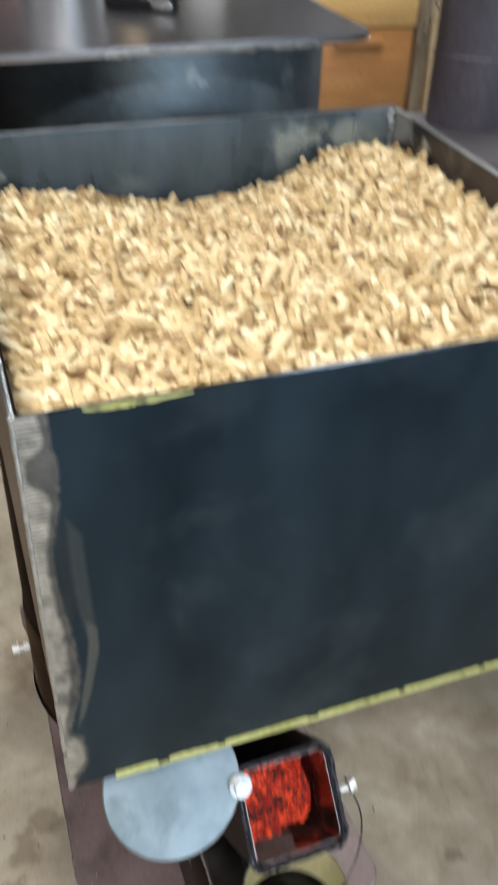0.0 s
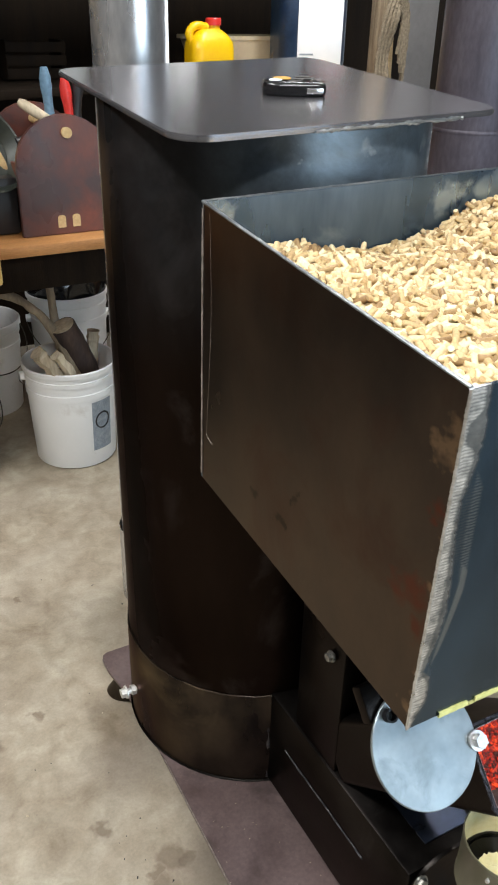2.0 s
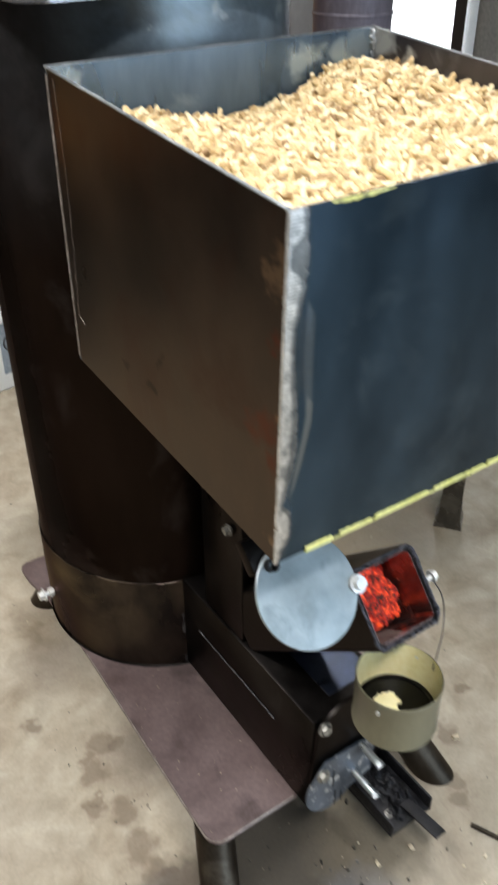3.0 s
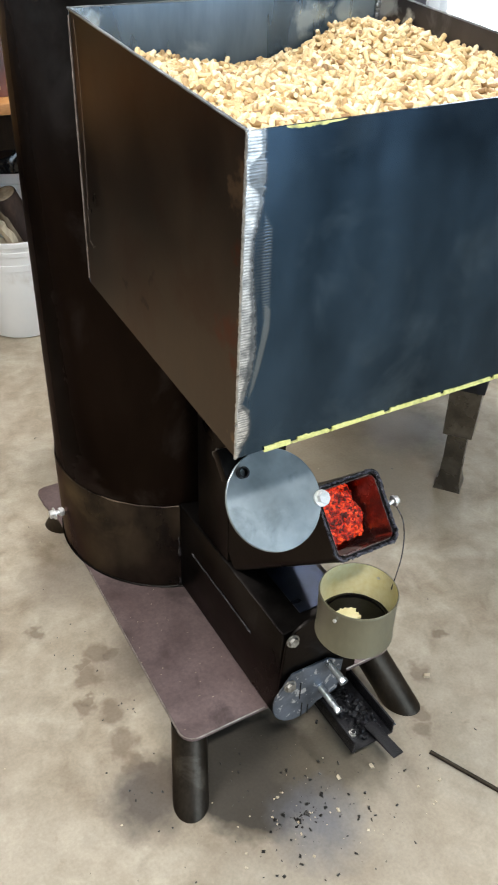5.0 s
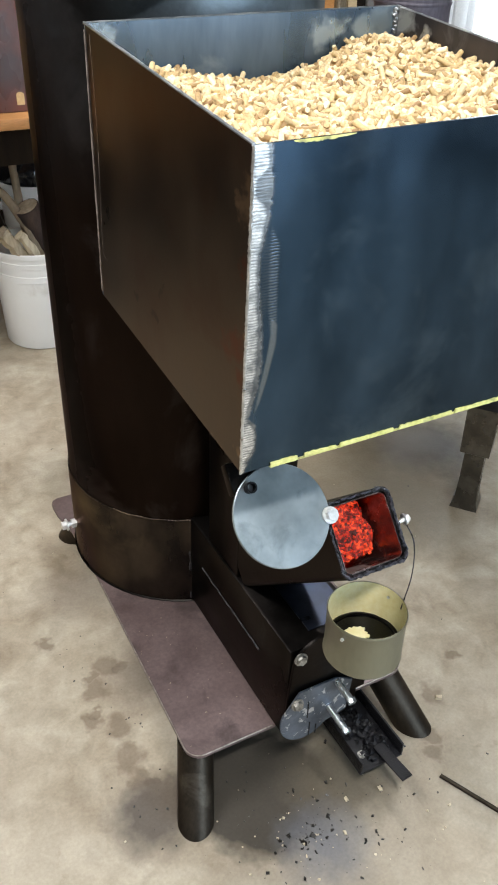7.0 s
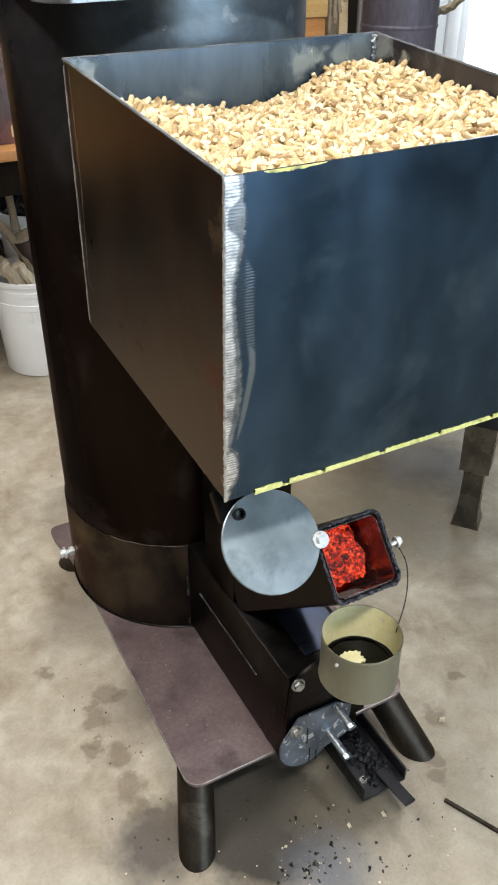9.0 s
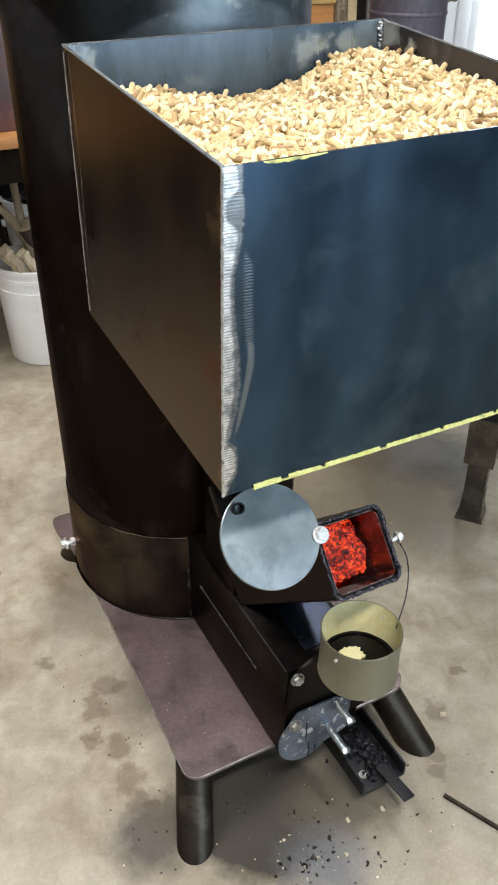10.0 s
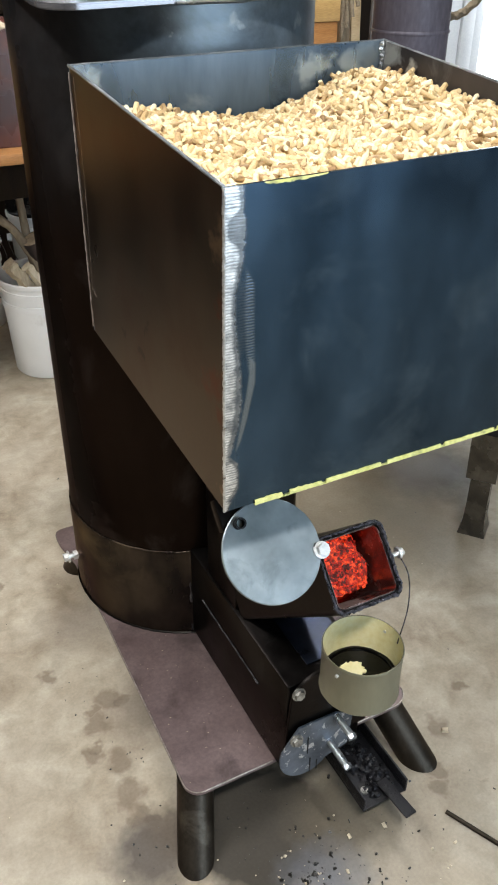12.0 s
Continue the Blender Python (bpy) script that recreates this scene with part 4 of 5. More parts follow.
part("side_grind", sweep([on_side(0.955 - 0.012 * math.sin(k * 0.1), 0.02 + 0.78 * k / 40) for k in range(41)] + [on_side(0.93, 0.815), on_side(0.915, 0.8)], [0.0001 + 0.0004 * abs(wob(k / 42, 9, 4)) for k in range(43)], 6), M_EDGE, hopper, "thin pale grinder line by the back edge")

# yellow-green paint left on the bottom edge
bm = bmesh.new()
rows, n = [], 420
for k in range(n + 1):
    x = 0.034 + (HX - 0.036) * k / n
    q = on_front(x, 1.0)
    chip = noise.noise((x * 62, 2.0, 0)) > 0.24 + 0.14 * (x > 0.2)
    h = 0.003 + 0.0014 * noise.noise((x * 40, 0, 0)) + 0.0012 * noise.noise((x * 210, 1, 0)) + 0.0035 * max(0, 0.09 - x) / 0.09
    lo = -0.0018 - 0.001 * abs(noise.noise((x * 150, 5, 0)))
    h = lo + 0.0006 if chip else h
    rows.append([bm.verts.new(q + Vector((0, 0.006, lo))), bm.verts.new(q + Vector((0, -0.0012, lo))), bm.verts.new(q + Vector((0, -0.0016, (lo + h) / 2))), bm.verts.new(q + Vector((0, -0.0012, h))), bm.verts.new(q + Vector((0, 0.0006, h)))])
for a, b in zip(rows, rows[1:]):
    for j in range(4):
        bm.faces.new((a[j], b[j], b[j + 1], a[j + 1]))
bmesh.ops.recalc_face_normals(bm, faces=bm.faces)
part("paint_edge", bm, M_YELLOW_EDGE, hopper, "ragged yellow-green paint along the lower edge")
bm = bmesh.new()
top = [(0.036 + 0.062 * k / 40, 0.0034 * math.sin(math.pi * k / 40) ** 0.7 * (0.45 + 0.5 * rnd.random()) * (1.3 - k / 45) + 0.0003) for k in range(41)]
up = [bm.verts.new(on_front(x, 0.0) + Vector((0, -0.0012, 0.0005))) for x, h in top]
dn = [bm.verts.new(on_front(x, 0.0) + Vector((0, -0.0012, -h * 1.1))) for x, h in top]
for k in range(40):
    bm.faces.new((up[k], up[k + 1], dn[k + 1], dn[k]))
part("paint_edge", bm, M_YELLOW_EDGE, hopper)


# wood pellets
def heap(x, y):
    """Height of the pellet surface."""
    u, v = x / HX, y / 0.43
    z = 1.1135 - 0.001 * v
    z += 0.031 * math.exp(-(((u - 0.93) / 0.22) ** 2 + ((v - 0.92) / 0.3) ** 2))
    z += 0.018 * math.exp(-(((u - 1.0) / 0.2) ** 2 + ((v - 0.45) / 0.3) ** 2))
    z += 0.008 * math.exp(-(((u - 0.1) / 0.2) ** 2 + ((v - 0.9) / 0.25) ** 2))
    z -= 0.016 * math.exp(-(((u - 0.5) / 0.22) ** 2 + ((v - 0.98) / 0.22) ** 2))
    return z + 0.004 * noise.noise((x * 14, y * 14, 0))


pr = random.Random(3)
verts, faces = [], []
COS = [(math.cos(2 * math.pi * k / 7), math.sin(2 * math.pi * k / 7)) for k in range(7)]


def pellet(c, d, r, half):
    d = d.normalized()
    s = d.orthogonal().normalized()
    u = d.cross(s)
    b = len(verts)
    for e, rr in ((-1, 0.86), (-0.9, 1), (0.9, 1), (1, 0.86)):
        for cc, ss in COS:
            verts.append(c + d * (half * e) + (s * cc + u * ss) * (r * rr))
    for j in range(3):
        for k in range(7):
            n = (k + 1) % 7
            faces.append((b + j * 7 + k, b + j * 7 + n, b + (j + 1) * 7 + n, b + (j + 1) * 7 + k))
    faces.append(tuple(b + k for k in range(6, -1, -1)))
    faces.append(tuple(b + 21 + k for k in range(7)))


step = 0.0089
for layer in range(3):
    for i in range(int(HX / step)):
        for j in range(int(0.43 / step)):
            x, y = (i + 0.5 + pr.uniform(-0.5, 0.5)) * step, 0.001 + (j + 0.5 + pr.uniform(-0.5, 0.5)) * step
            half = pr.choice((0.0055, 0.0075, 0.009, 0.011, 0.0145)) * pr.uniform(0.85, 1.15)
            yaw, tilt = pr.uniform(0, math.pi), pr.gauss(0, 0.4)
            d = Vector((math.cos(yaw) * math.cos(tilt), math.sin(yaw) * math.cos(tilt), math.sin(tilt)))
            mx, my = abs(d.x) * half + 0.006, abs(d.y) * half + 0.006
            x, y = min(max(x, mx), HX - mx), min(max(y, my), 0.426 - my)
            pellet(Vector((x - 0.003, y - 0.003 - 0.008 * x / HX, heap(x, y) - 0.0045 * layer + pr.uniform(-0.003, 0.004))), d, pr.uniform(0.003, 0.0035), half)
me = bpy.data.meshes.new("wood_pellets")
me.from_pydata([tuple(v) for v in verts], [], faces)
me.materials.append(M_PELLET)
me.shade_smooth()
me.set_sharp_from_angle(angle=radians(50))
pel = tagged(new("wood_pellets", me), "loose pale golden wood pellets heaped in the hopper", "pellets", kind="stuff")
# filler under the pellets, coloured dark as the shade between them
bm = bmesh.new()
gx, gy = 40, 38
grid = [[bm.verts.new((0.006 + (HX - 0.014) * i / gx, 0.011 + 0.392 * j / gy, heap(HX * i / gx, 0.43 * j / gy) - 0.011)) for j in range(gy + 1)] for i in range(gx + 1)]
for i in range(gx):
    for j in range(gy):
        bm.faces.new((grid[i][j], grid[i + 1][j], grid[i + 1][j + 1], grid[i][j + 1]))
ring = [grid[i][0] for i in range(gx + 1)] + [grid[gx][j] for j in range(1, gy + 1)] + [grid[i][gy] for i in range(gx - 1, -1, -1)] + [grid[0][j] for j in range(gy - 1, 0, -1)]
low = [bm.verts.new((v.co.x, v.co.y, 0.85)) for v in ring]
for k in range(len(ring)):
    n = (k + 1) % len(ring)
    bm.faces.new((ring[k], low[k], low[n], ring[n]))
part("pellet_fill", bm, M_UNDER, pel, "packed pellets below the surface, darkened for the shade in the gaps")

# tin can on the base plate
can = thing("tin_can", None, None, "open cream-lined tin can hung below the feed mouth", "can")
AT = Matrix.Translation((0.212, 0.022, 0.398))
R = 0.056
part("can_wall", lathe([(R, 0.002), (R + 0.0012, 0.004), (R, 0.008), (R, 0.077), (R + 0.0012, 0.0805), (R + 0.0004, 0.0825), (R - 0.0008, 0.0825)], 72, m=AT), M_CAN_OUT, can)
part("can_lining", lathe([(R - 0.0009, 0.0825), (R - 0.0012, 0.004), (0, 0.004)], 72, m=AT), M_CAN_IN, can, "cream lacquer lining")
hole = [(0.005 * (0.8 + 0.35 * rnd.random()), 2 * math.pi * k / 26) for k in range(26)]
bm = bmesh.new()
i0 = [bm.verts.new(AT @ Vector((r * math.cos(a) + 0.002, r * math.sin(a) + 0.006, 0.018 + 0.002 * rnd.random()))) for r, a in hole]
i1 = [bm.verts.new(AT @ Vector(((R - 0.0014) * math.cos(a), (R - 0.0014) * math.sin(a), 0.02))) for r, a in hole]
i2 = [bm.verts.new(AT @ Vector((r * math.cos(a) + 0.002, r * math.sin(a) + 0.006, 0.008))) for r, a in hole]
for k in range(26):
    n = (k + 1) % 26
    bm.faces.new((i0[k], i0[n], i1[n], i1[k]))
    bm.faces.new((i2[k], i2[n], i0[n], i0[k]))
part("residue", bm, M_TAR, can, "glossy black burnt residue with a broken hole")
bm = bmesh.new()
r2 = random.Random(8)
mid = bm.verts.new(AT @ Vector((-0.008, 0.012, 0.0225)))
rings = []
for f, z in ((0.5, 0.0218), (1.0, 0.0214), (1.04, 0.016)):
    rings.append([])
    for k in range(40):
        a = 2 * math.pi * k / 40
        rr = f * 0.025 * (0.85 + 0.3 * noise.noise((math.cos(a) * 2, math.sin(a) * 2, 7)) + 0.22 * (((k * 7) % 5) / 5 - 0.4) * (f > 0.6))
        rings[-1].append(bm.verts.new(AT @ Vector((-0.008 + rr * math.cos(a), 0.012 + rr * 0.8 * math.sin(a), z + 0.0012 * r2.random()))))
for k in range(40):
    n = (k + 1) % 40
    bm.faces.new((mid, rings[0][k], rings[0][n]))
    for p0, p1 in zip(rings, rings[1:]):
        bm.faces.new((p0[k], p1[k], p1[n], p0[n]))
part("can_core", bm, M_CAN_IN, can, "jagged cream patch bare of residue")
part("residue_rim", sweep([AT @ Vector(((R - 0.004) * math.cos(2 * math.pi * k / 48), (R - 0.004) * math.sin(2 * math.pi * k / 48), 0.0205 + 0.0012 * noise.noise((k * 0.4, 0, 0)))) for k in range(49)], [0.0032] * 49, 8), M_TAR, can, "glossy raised tar rim")
for a in (radians(200), radians(20)):
    part("rivet", rod(AT @ Vector(((R - 0.002) * math.cos(a), (R - 0.002) * math.sin(a), 0.066)), AT @ Vector(((R + 0.003) * math.cos(a), (R + 0.003) * math.sin(a), 0.066)), 0.0025, None, 10), M_BOLT, can, "small bright rivet")

# tape measure on the top plate
tape = thing("tape_measure", None, None, "black and chrome tape measure with an amber sticker", "tape measure", at=PLATE @ pose(0.262, 0.192, 0.0078, 0, 0, -24))
def case(k, z0, z1, round_top):
    """Rounded tape case: a lofted outline that closes in towards the top."""
    bm = bmesh.new()
    o = rounded(-0.042 * k, 0.042 * k, -0.03 * k, 0.03 * k, (0.024 * k, 0.012 * k, 0.027 * k, 0.029 * k), 8)
    loops = [[bm.verts.new((x * f, y * f, z0 + (z1 - z0) * g)) for x, y in o] for g, f in ((0, 0.93), (0.1, 0.985), (0.3, 1.0), (0.62, 1.0), (0.85, 0.97), (0.96, 0.92), (1.0, round_top))]
    for a, b in zip(loops, loops[1:]):
        for i in range(len(o)):
            bm.faces.new((a[i], a[(i + 1) % len(o)], b[(i + 1) % len(o)], b[i]))
    bm.faces.new(loops[0][::-1])
    bm.faces.new(loops[-1])
    bmesh.ops.recalc_face_normals(bm, faces=bm.faces)
    return bm


part("body", case(1.0, 0.0, 0.017, 0.84), M_GLOSS, tape, "glossy black rounded case")
part("sticker", slab(rounded(-0.026, -0.002, 0.0, 0.02, (0.006, 0.004, 0.01, 0.012), 6), 0.0008, Matrix.Translation((0, 0, 0.0171))), M_ORANGE, tape, "amber sticker")
part("sticker", slab(rounded(-0.033, -0.016, -0.016, -0.001, (0.006,) * 4, 6), 0.0008, Matrix.Translation((0, 0, 0.0171))), M_WHITE, tape, "white sticker")
for ctrl in (((0.006, 0.019), (0.024, 0.017), (0.031, 0.0), (0.02, -0.019)), ((-0.004, -0.006), (0.008, 0.002), (0.02, 0.004), (0.026, -0.006)), ((-0.01, -0.02), (0.004, -0.018), (0.012, -0.008), (0.004, -0.002))):
    part("chrome_line", sweep(smooth_path([(x, y, 0.0175) for x, y in ctrl], 8), 0.001, 6), M_CHROME, tape, "chrome arc")
part("clip", box(0.014, 0.036, -0.0325, -0.0295, 0.004, 0.011, 0.001), M_CHROME, tape, "chrome belt clip")

# stovepipe behind the barrel
flue = thing("stovepipe", None, None, "shiny galvanised round stovepipe rising behind the stove", "stovepipe")
part("riser", lathe([(0.072, 0.2), (0.072, 2.69)], 64, m=Matrix.Translation((0.232, 1.222, 0))), M_GALV, flue)
part("connector", rod((0.23, 0.93, 0.3), (0.23, 1.222, 0.3), 0.07, None, 40), M_GALV, flue)
part("pipe_cap", lathe([(0, 0.0), (0.077, 0.0), (0.077, 0.21), (0.075, 0.21)], 48, m=Matrix.Translation((0.23, 1.222, 0))), M_GALV, flue)

# rod and crumbs on the floor
thing("steel_rod", rod((0.411, -0.009, 0.0042), (0.60, -0.415, 0.0042), 0.004, None, 14), M_LEG, "thin dark steel rod lying on the floor", "rod")
def chip(bm, c, r):
    """An angular crumb resting on the floor."""
    m = Matrix.Translation((c.x, c.y, r * 0.55)) @ Matrix.Rotation(rnd.random() * 6.28, 4, "Z") @ Matrix.Rotation(rnd.gauss(0, 0.5), 4, "X") @ Matrix.Diagonal((r * rnd.uniform(1.0, 2.0), r * rnd.uniform(0.7, 1.2), r * rnd.uniform(0.6, 1.1), 1))
    for v in bmesh.ops.create_cube(bm, size=1.2, matrix=m)["verts"]:
        v.co += Vector((rnd.uniform(-1, 1), rnd.uniform(-1, 1), rnd.uniform(-0.4, 0.4))) * r * 0.3
        v.co.z = max(v.co.z, 0.0004)


bm, bm2 = bmesh.new(), bmesh.new()
for k in range(300):
    ang, dist = rnd.uniform(0, 6.28), abs(rnd.gauss(0, 0.15))
    c = Vector((0.15 + 1.05 * dist * math.cos(ang), 0.0 + 0.75 * dist * math.sin(ang), 0))
    pale = rnd.random() < 0.17
    chip(bm2 if pale else bm, c, 0.0006 + (0.0022 if pale else 0.0026) * rnd.random() ** 2.6)
for k in range(110):
    c = Vector((rnd.uniform(-0.12, 0.0), rnd.uniform(0.1, 0.6), 0)) if k < 24 else Vector((rnd.uniform(-0.5, 0.9), rnd.uniform(-0.35, 1.4), 0))
    chip(bm if k < 24 or k % 3 else bm2, c, rnd.uniform(0.0007, 0.002))
for x, y, r in ((0.235, 0.03, 0.0045), (0.2, -0.02, 0.004), (0.3, 0.02, 0.0042), (0.12, 0.05, 0.003), (0.39, -0.06, 0.003), (0.52, 0.13, 0.005), (0.46, 0.09, 0.0035)):
    chip(bm2, Vector((x, y, 0)), r)
thing("charcoal_crumbs", bm, M_CHAR, "scattered black charcoal crumbs on the concrete", "debris", kind="stuff")
thing("pale_crumbs", bm2, M_SPLIT, "scattered pale pellet crumbs on the concrete", "debris", kind="stuff")

# ---- right: steel table, tank and stand ----
table = thing("steel_table", None, None, "grey steel table on square telescoping legs", "table")
part("tabletop", box(0.94, 1.32, 0.5, 1.31, 0.955, 0.97, 0.003), M_TABLE, table)
for x, y in ((1.28, 0.55), (0.97, 1.27), (1.28, 1.27)):
    part("leg", box(x - 0.02, x + 0.02, y - 0.02, y + 0.02, 0.0, 0.955, 0.003), M_STAND, table)
tank = thing("steel_tank", None, None, "tall purple-grey steel cylinder standing on the steel table", "cylinder", at=pose(1.088, 1.2, 0.97))
part("shell", lathe([(0, 0), (0.092, 0), (0.094, 0.004), (0.094, 0.95), (0.06, 1.0), (0, 1.005)], 64), M_TANK, tank)
part("band", lathe([(0.0945, 0.13), (0.0965, 0.133), (0.0965, 0.137), (0.0945, 0.14)], 64), M_TANK, tank, "raised seam band")
stand = thing("adjustable_stand", None, None, "low steel stand with a square telescoping leg", "stand", at=pose(0.99, 0.6, 0, 0, 0, 38))
part("inner_leg", lathe([(0.036, 0.02), (0.035, 0.172)], 4, m=Matrix.Rotation(radians(45), 4, "Z")), M_STAND, stand)
part("foot", lathe([(0, 0.0), (0.049, 0.0), (0.048, 0.006), (0.041, 0.022), (0.0375, 0.05), (0.0365, 0.08)], 4, m=Matrix.Rotation(radians(45), 4, "Z")), M_STAND, stand)
part("sleeve", lathe([(0.038, 0.165), (0.051, 0.172), (0.054, 0.305), (0.048, 0.305), (0.044, 0.17)], 4, m=Matrix.Rotation(radians(45), 4, "Z")), M_STAND, stand)
part("cream_slat", box(0.006, 0.03, -0.03, -0.006, 0.2, 0.47, 0.002), M_CREAM, stand, "cream-painted upright slat")
part("bracket", box(-0.045, 0.06, -0.045, 0.045, 0.306, 0.345, 0.004), M_SOOT, stand, "dark greasy bracket")
for k in range(4):
    part("tooth", slab([(-0.012, 0.0), (0.012, 0.0), (0.003, -0.022), (-0.004, -0.02)], 0.004, Matrix.Translation((-0.03 + 0.026 * k, -0.0465, 0.37)) @ Matrix.Rotation(radians(90), 4, "X")), M_CREAM, stand, "cream-painted pointed tooth")
part("cross_bar", box(-0.05, 0.6, -0.02, 0.02, 0.472, 0.5, 0.003), M_STAND, stand)
part("cream_block", box(0.1, 0.3, -0.06, 0.03, 0.36, 0.471, 0.01), M_CREAM, stand, "cream-painted block")

# ---- back: shelf, cabinet, jugs ----
shelf = thing("lumber_shelf", None, None, "rough pine shelf with a green top sheet against the wall", "shelf", at=pose(0.0, 2.3, 0, 0, -2.2, 0))
part("front_rail", box(-1.4, 1.6, 0.0, 0.04, 1.385, 1.428, 0.002), M_PINE, shelf)
part("back_rail", box(-1.4, 1.6, 0.5, 0.54, 1.385, 1.428, 0.002), M_PINE, shelf)
part("deck", box(-1.4, 1.6, 0.0, 0.54, 1.429, 1.44, 0.001), M_GREEN, shelf, "dark green shelf sheet")
for x in (-1.38, 0.633, 1.66):
    part("post", box(x, x + (0.04 if x > 1 else 0.057), -0.037, -0.001, 0.06, 2.4, 0.002), M_PINE, shelf)
part("lower_deck", box(-1.4, 1.05, 0.0, 0.54, 1.075, 1.1, 0.002), M_WALL, shelf, "dark lower board")
cabinet = thing("wood_cabinet", None, None, "orange-brown wooden cabinet with a tan board top", "cabinet", at=pose(1.285, 2.14, 0))
part("top_board", box(-0.25, 0.205, 0.0, 0.5, 1.04, 1.135, 0.004), M_OAK_TOP, cabinet, "tan top board")
part("front_panel", box(-0.245, 0.2, 0.006, 0.03, 0.745, 1.039, 0.003), M_OAK, cabinet)
part("drawer_pull", box(-0.08, 0.09, -0.012, 0.006, 0.985, 1.01, 0.006), M_OAK, cabinet, "wooden pull rail")
for x in (-0.245, 0.18):
    part("side", box(x, x + 0.02, 0.03, 0.49, 0.0, 1.039, 0.002), M_OAK, cabinet)
# near-black panel added for the shade in the recess below the drawer
part("recess_shade", box(-0.225, 0.18, 0.05, 0.08, 0.0, 0.62, 0.002), M_WALL, cabinet, "near-black panel added as the shade under the drawer")


def jug(at, w, d, h, body, capm, label, name, tall=False):
    ob = thing(name, None, None, label, "jug", at=at)
    rad = d * 0.62
    levels = [(0.0, 0.9), (0.02, 0.97), (0.06, 1.0), (0.1, 0.975), (0.14, 1.0), (0.7, 1.0), (0.78, 0.975), (0.85, 0.9), (0.91, 0.76), (0.945, 0.55)] if tall else [(0.0, 0.92), (0.04, 1.0), (0.5, 1.0), (0.64, 0.95), (0.75, 0.8), (0.83, 0.6), (0.88, 0.42)]
    bm = bmesh.new()
    rings = []
    for f, k in levels:
        o = rounded(-w * k, w * k, -d * k, d * k, (rad * k,) * 4, 7)
        rings.append([bm.verts.new((x, y, h * f)) for x, y in o])
    n = len(rings[0])
    for a, b in zip(rings, rings[1:]):
        for i in range(n):
            bm.faces.new((a[i], a[(i + 1) % n], b[(i + 1) % n], b[i]))
    bm.faces.new(rings[0][::-1])
    bm.faces.new(rings[-1])
    for f in bm.faces:
        f.smooth = len(f.verts) == 4
    part("body", bm, body, ob)
    cx, top = (w * 0.2, h * levels[-1][0])
    part("neck", rod((cx, 0, top), (cx, 0, top + 0.012), 0.022, None, 24), body, ob)
    part("cap", lathe([(0, 0.0), (0.026, 0.0), (0.026, 0.018), (0.023, 0.022), (0, 0.022)], 28, m=Matrix.Translation((cx, 0, top + 0.01))), capm, ob)
    part("grip", sweep(smooth_path([(-w * 0.8, 0, h * 0.62), (-w * 0.93, 0, h * 0.8), (-w * 0.62, 0, h * 0.93), (-w * 0.1, 0, h * 0.9)] if not tall else [(-w * 0.66, -d * 0.62, h * 0.82), (-w * 0.6, -d * 0.45, h * 0.93), (-w * 0.2, -d * 0.4, h * 0.97), (w * 0.3, -d * 0.45, h * 0.95), (w * 0.55, -d * 0.62, h * 0.84)], 8), 0.014 if not tall else 0.019, 12), M_DUSTY if tall else body, ob, "moulded handle")
    return ob


jug(pose(0.94, 2.33, 1.101 + 0.036), 0.078, 0.055, 0.165, M_YELLOW, M_RED, "yellow plastic jug with a red cap", "yellow_jug")
blue = jug(pose(1.3, 2.29, 1.135, 0, 0, -10), 0.122, 0.088, 0.362, M_NAVY, M_NAVY, "navy plastic jug with a big white label", "blue_jug", True)
part("paper_label", box(-0.072, 0.09, -0.091, -0.0875, 0.043, 0.25, 0.001), M_WHITE, blue, "blank-looking white paper label")
for k, w in enumerate((0.045, 0.03, 0.05)):
    part("print_bar", box(-0.064, -0.064 + w, -0.0918, -0.0911, 0.05 + 0.011 * k, 0.0555 + 0.011 * k), M_LABEL, blue, "small grey line of print")
bin_ = thing("cream_bin", None, None, "cream plastic storage bin on the bench", "bin", at=pose(1.13, 2.5, 1.135))
bm = bmesh.new()
loops = []
for z, k in ((0.0, 0.84), (0.004, 0.86), (0.108, 1.0), (0.109, 1.05), (0.122, 1.05), (0.122, 0.98), (0.012, 0.83)):
    loops.append([bm.verts.new((0.09 + 0.27 * k * x, 0.01 + 0.09 * k * y, z)) for x, y in rounded(-1, 1, -1, 1, (0.2,) * 4, 5)])
for a, b in zip(loops, loops[1:]):
    for i in range(len(a)):
        bm.faces.new((a[i], a[(i + 1) % len(a)], b[(i + 1) % len(a)], b[i]))
bm.faces.new(loops[0][::-1])
bm.faces.new(loops[-1])
bmesh.ops.recalc_face_normals(bm, faces=bm.faces)
part("tub", bm, M_CREAM, bin_)
bm = bmesh.new()
bmesh.ops.create_icosphere(bm, subdivisions=4, radius=0.1, matrix=Matrix.Translation((0.12, 2.45, 1.1)) @ Matrix.Diagonal((1.1, 0.9, 0.85, 1)))
for v in bm.verts:
    v.co += (v.co - Vector((0.12, 2.45, 1.1))).normalized() * 0.018 * noise.noise(v.co * 12)
    v.co.z = max(v.co.z, 1.101)
thing("work_cloth", bm, surface("grey_work_cloth", (0.04, 0.038, 0.037), (0.09, 0.088, 0.085), 20, 200, (0.8, 0.95), 0, 0.5), "crumpled grey work cloth on the dark lower shelf", "cloth")
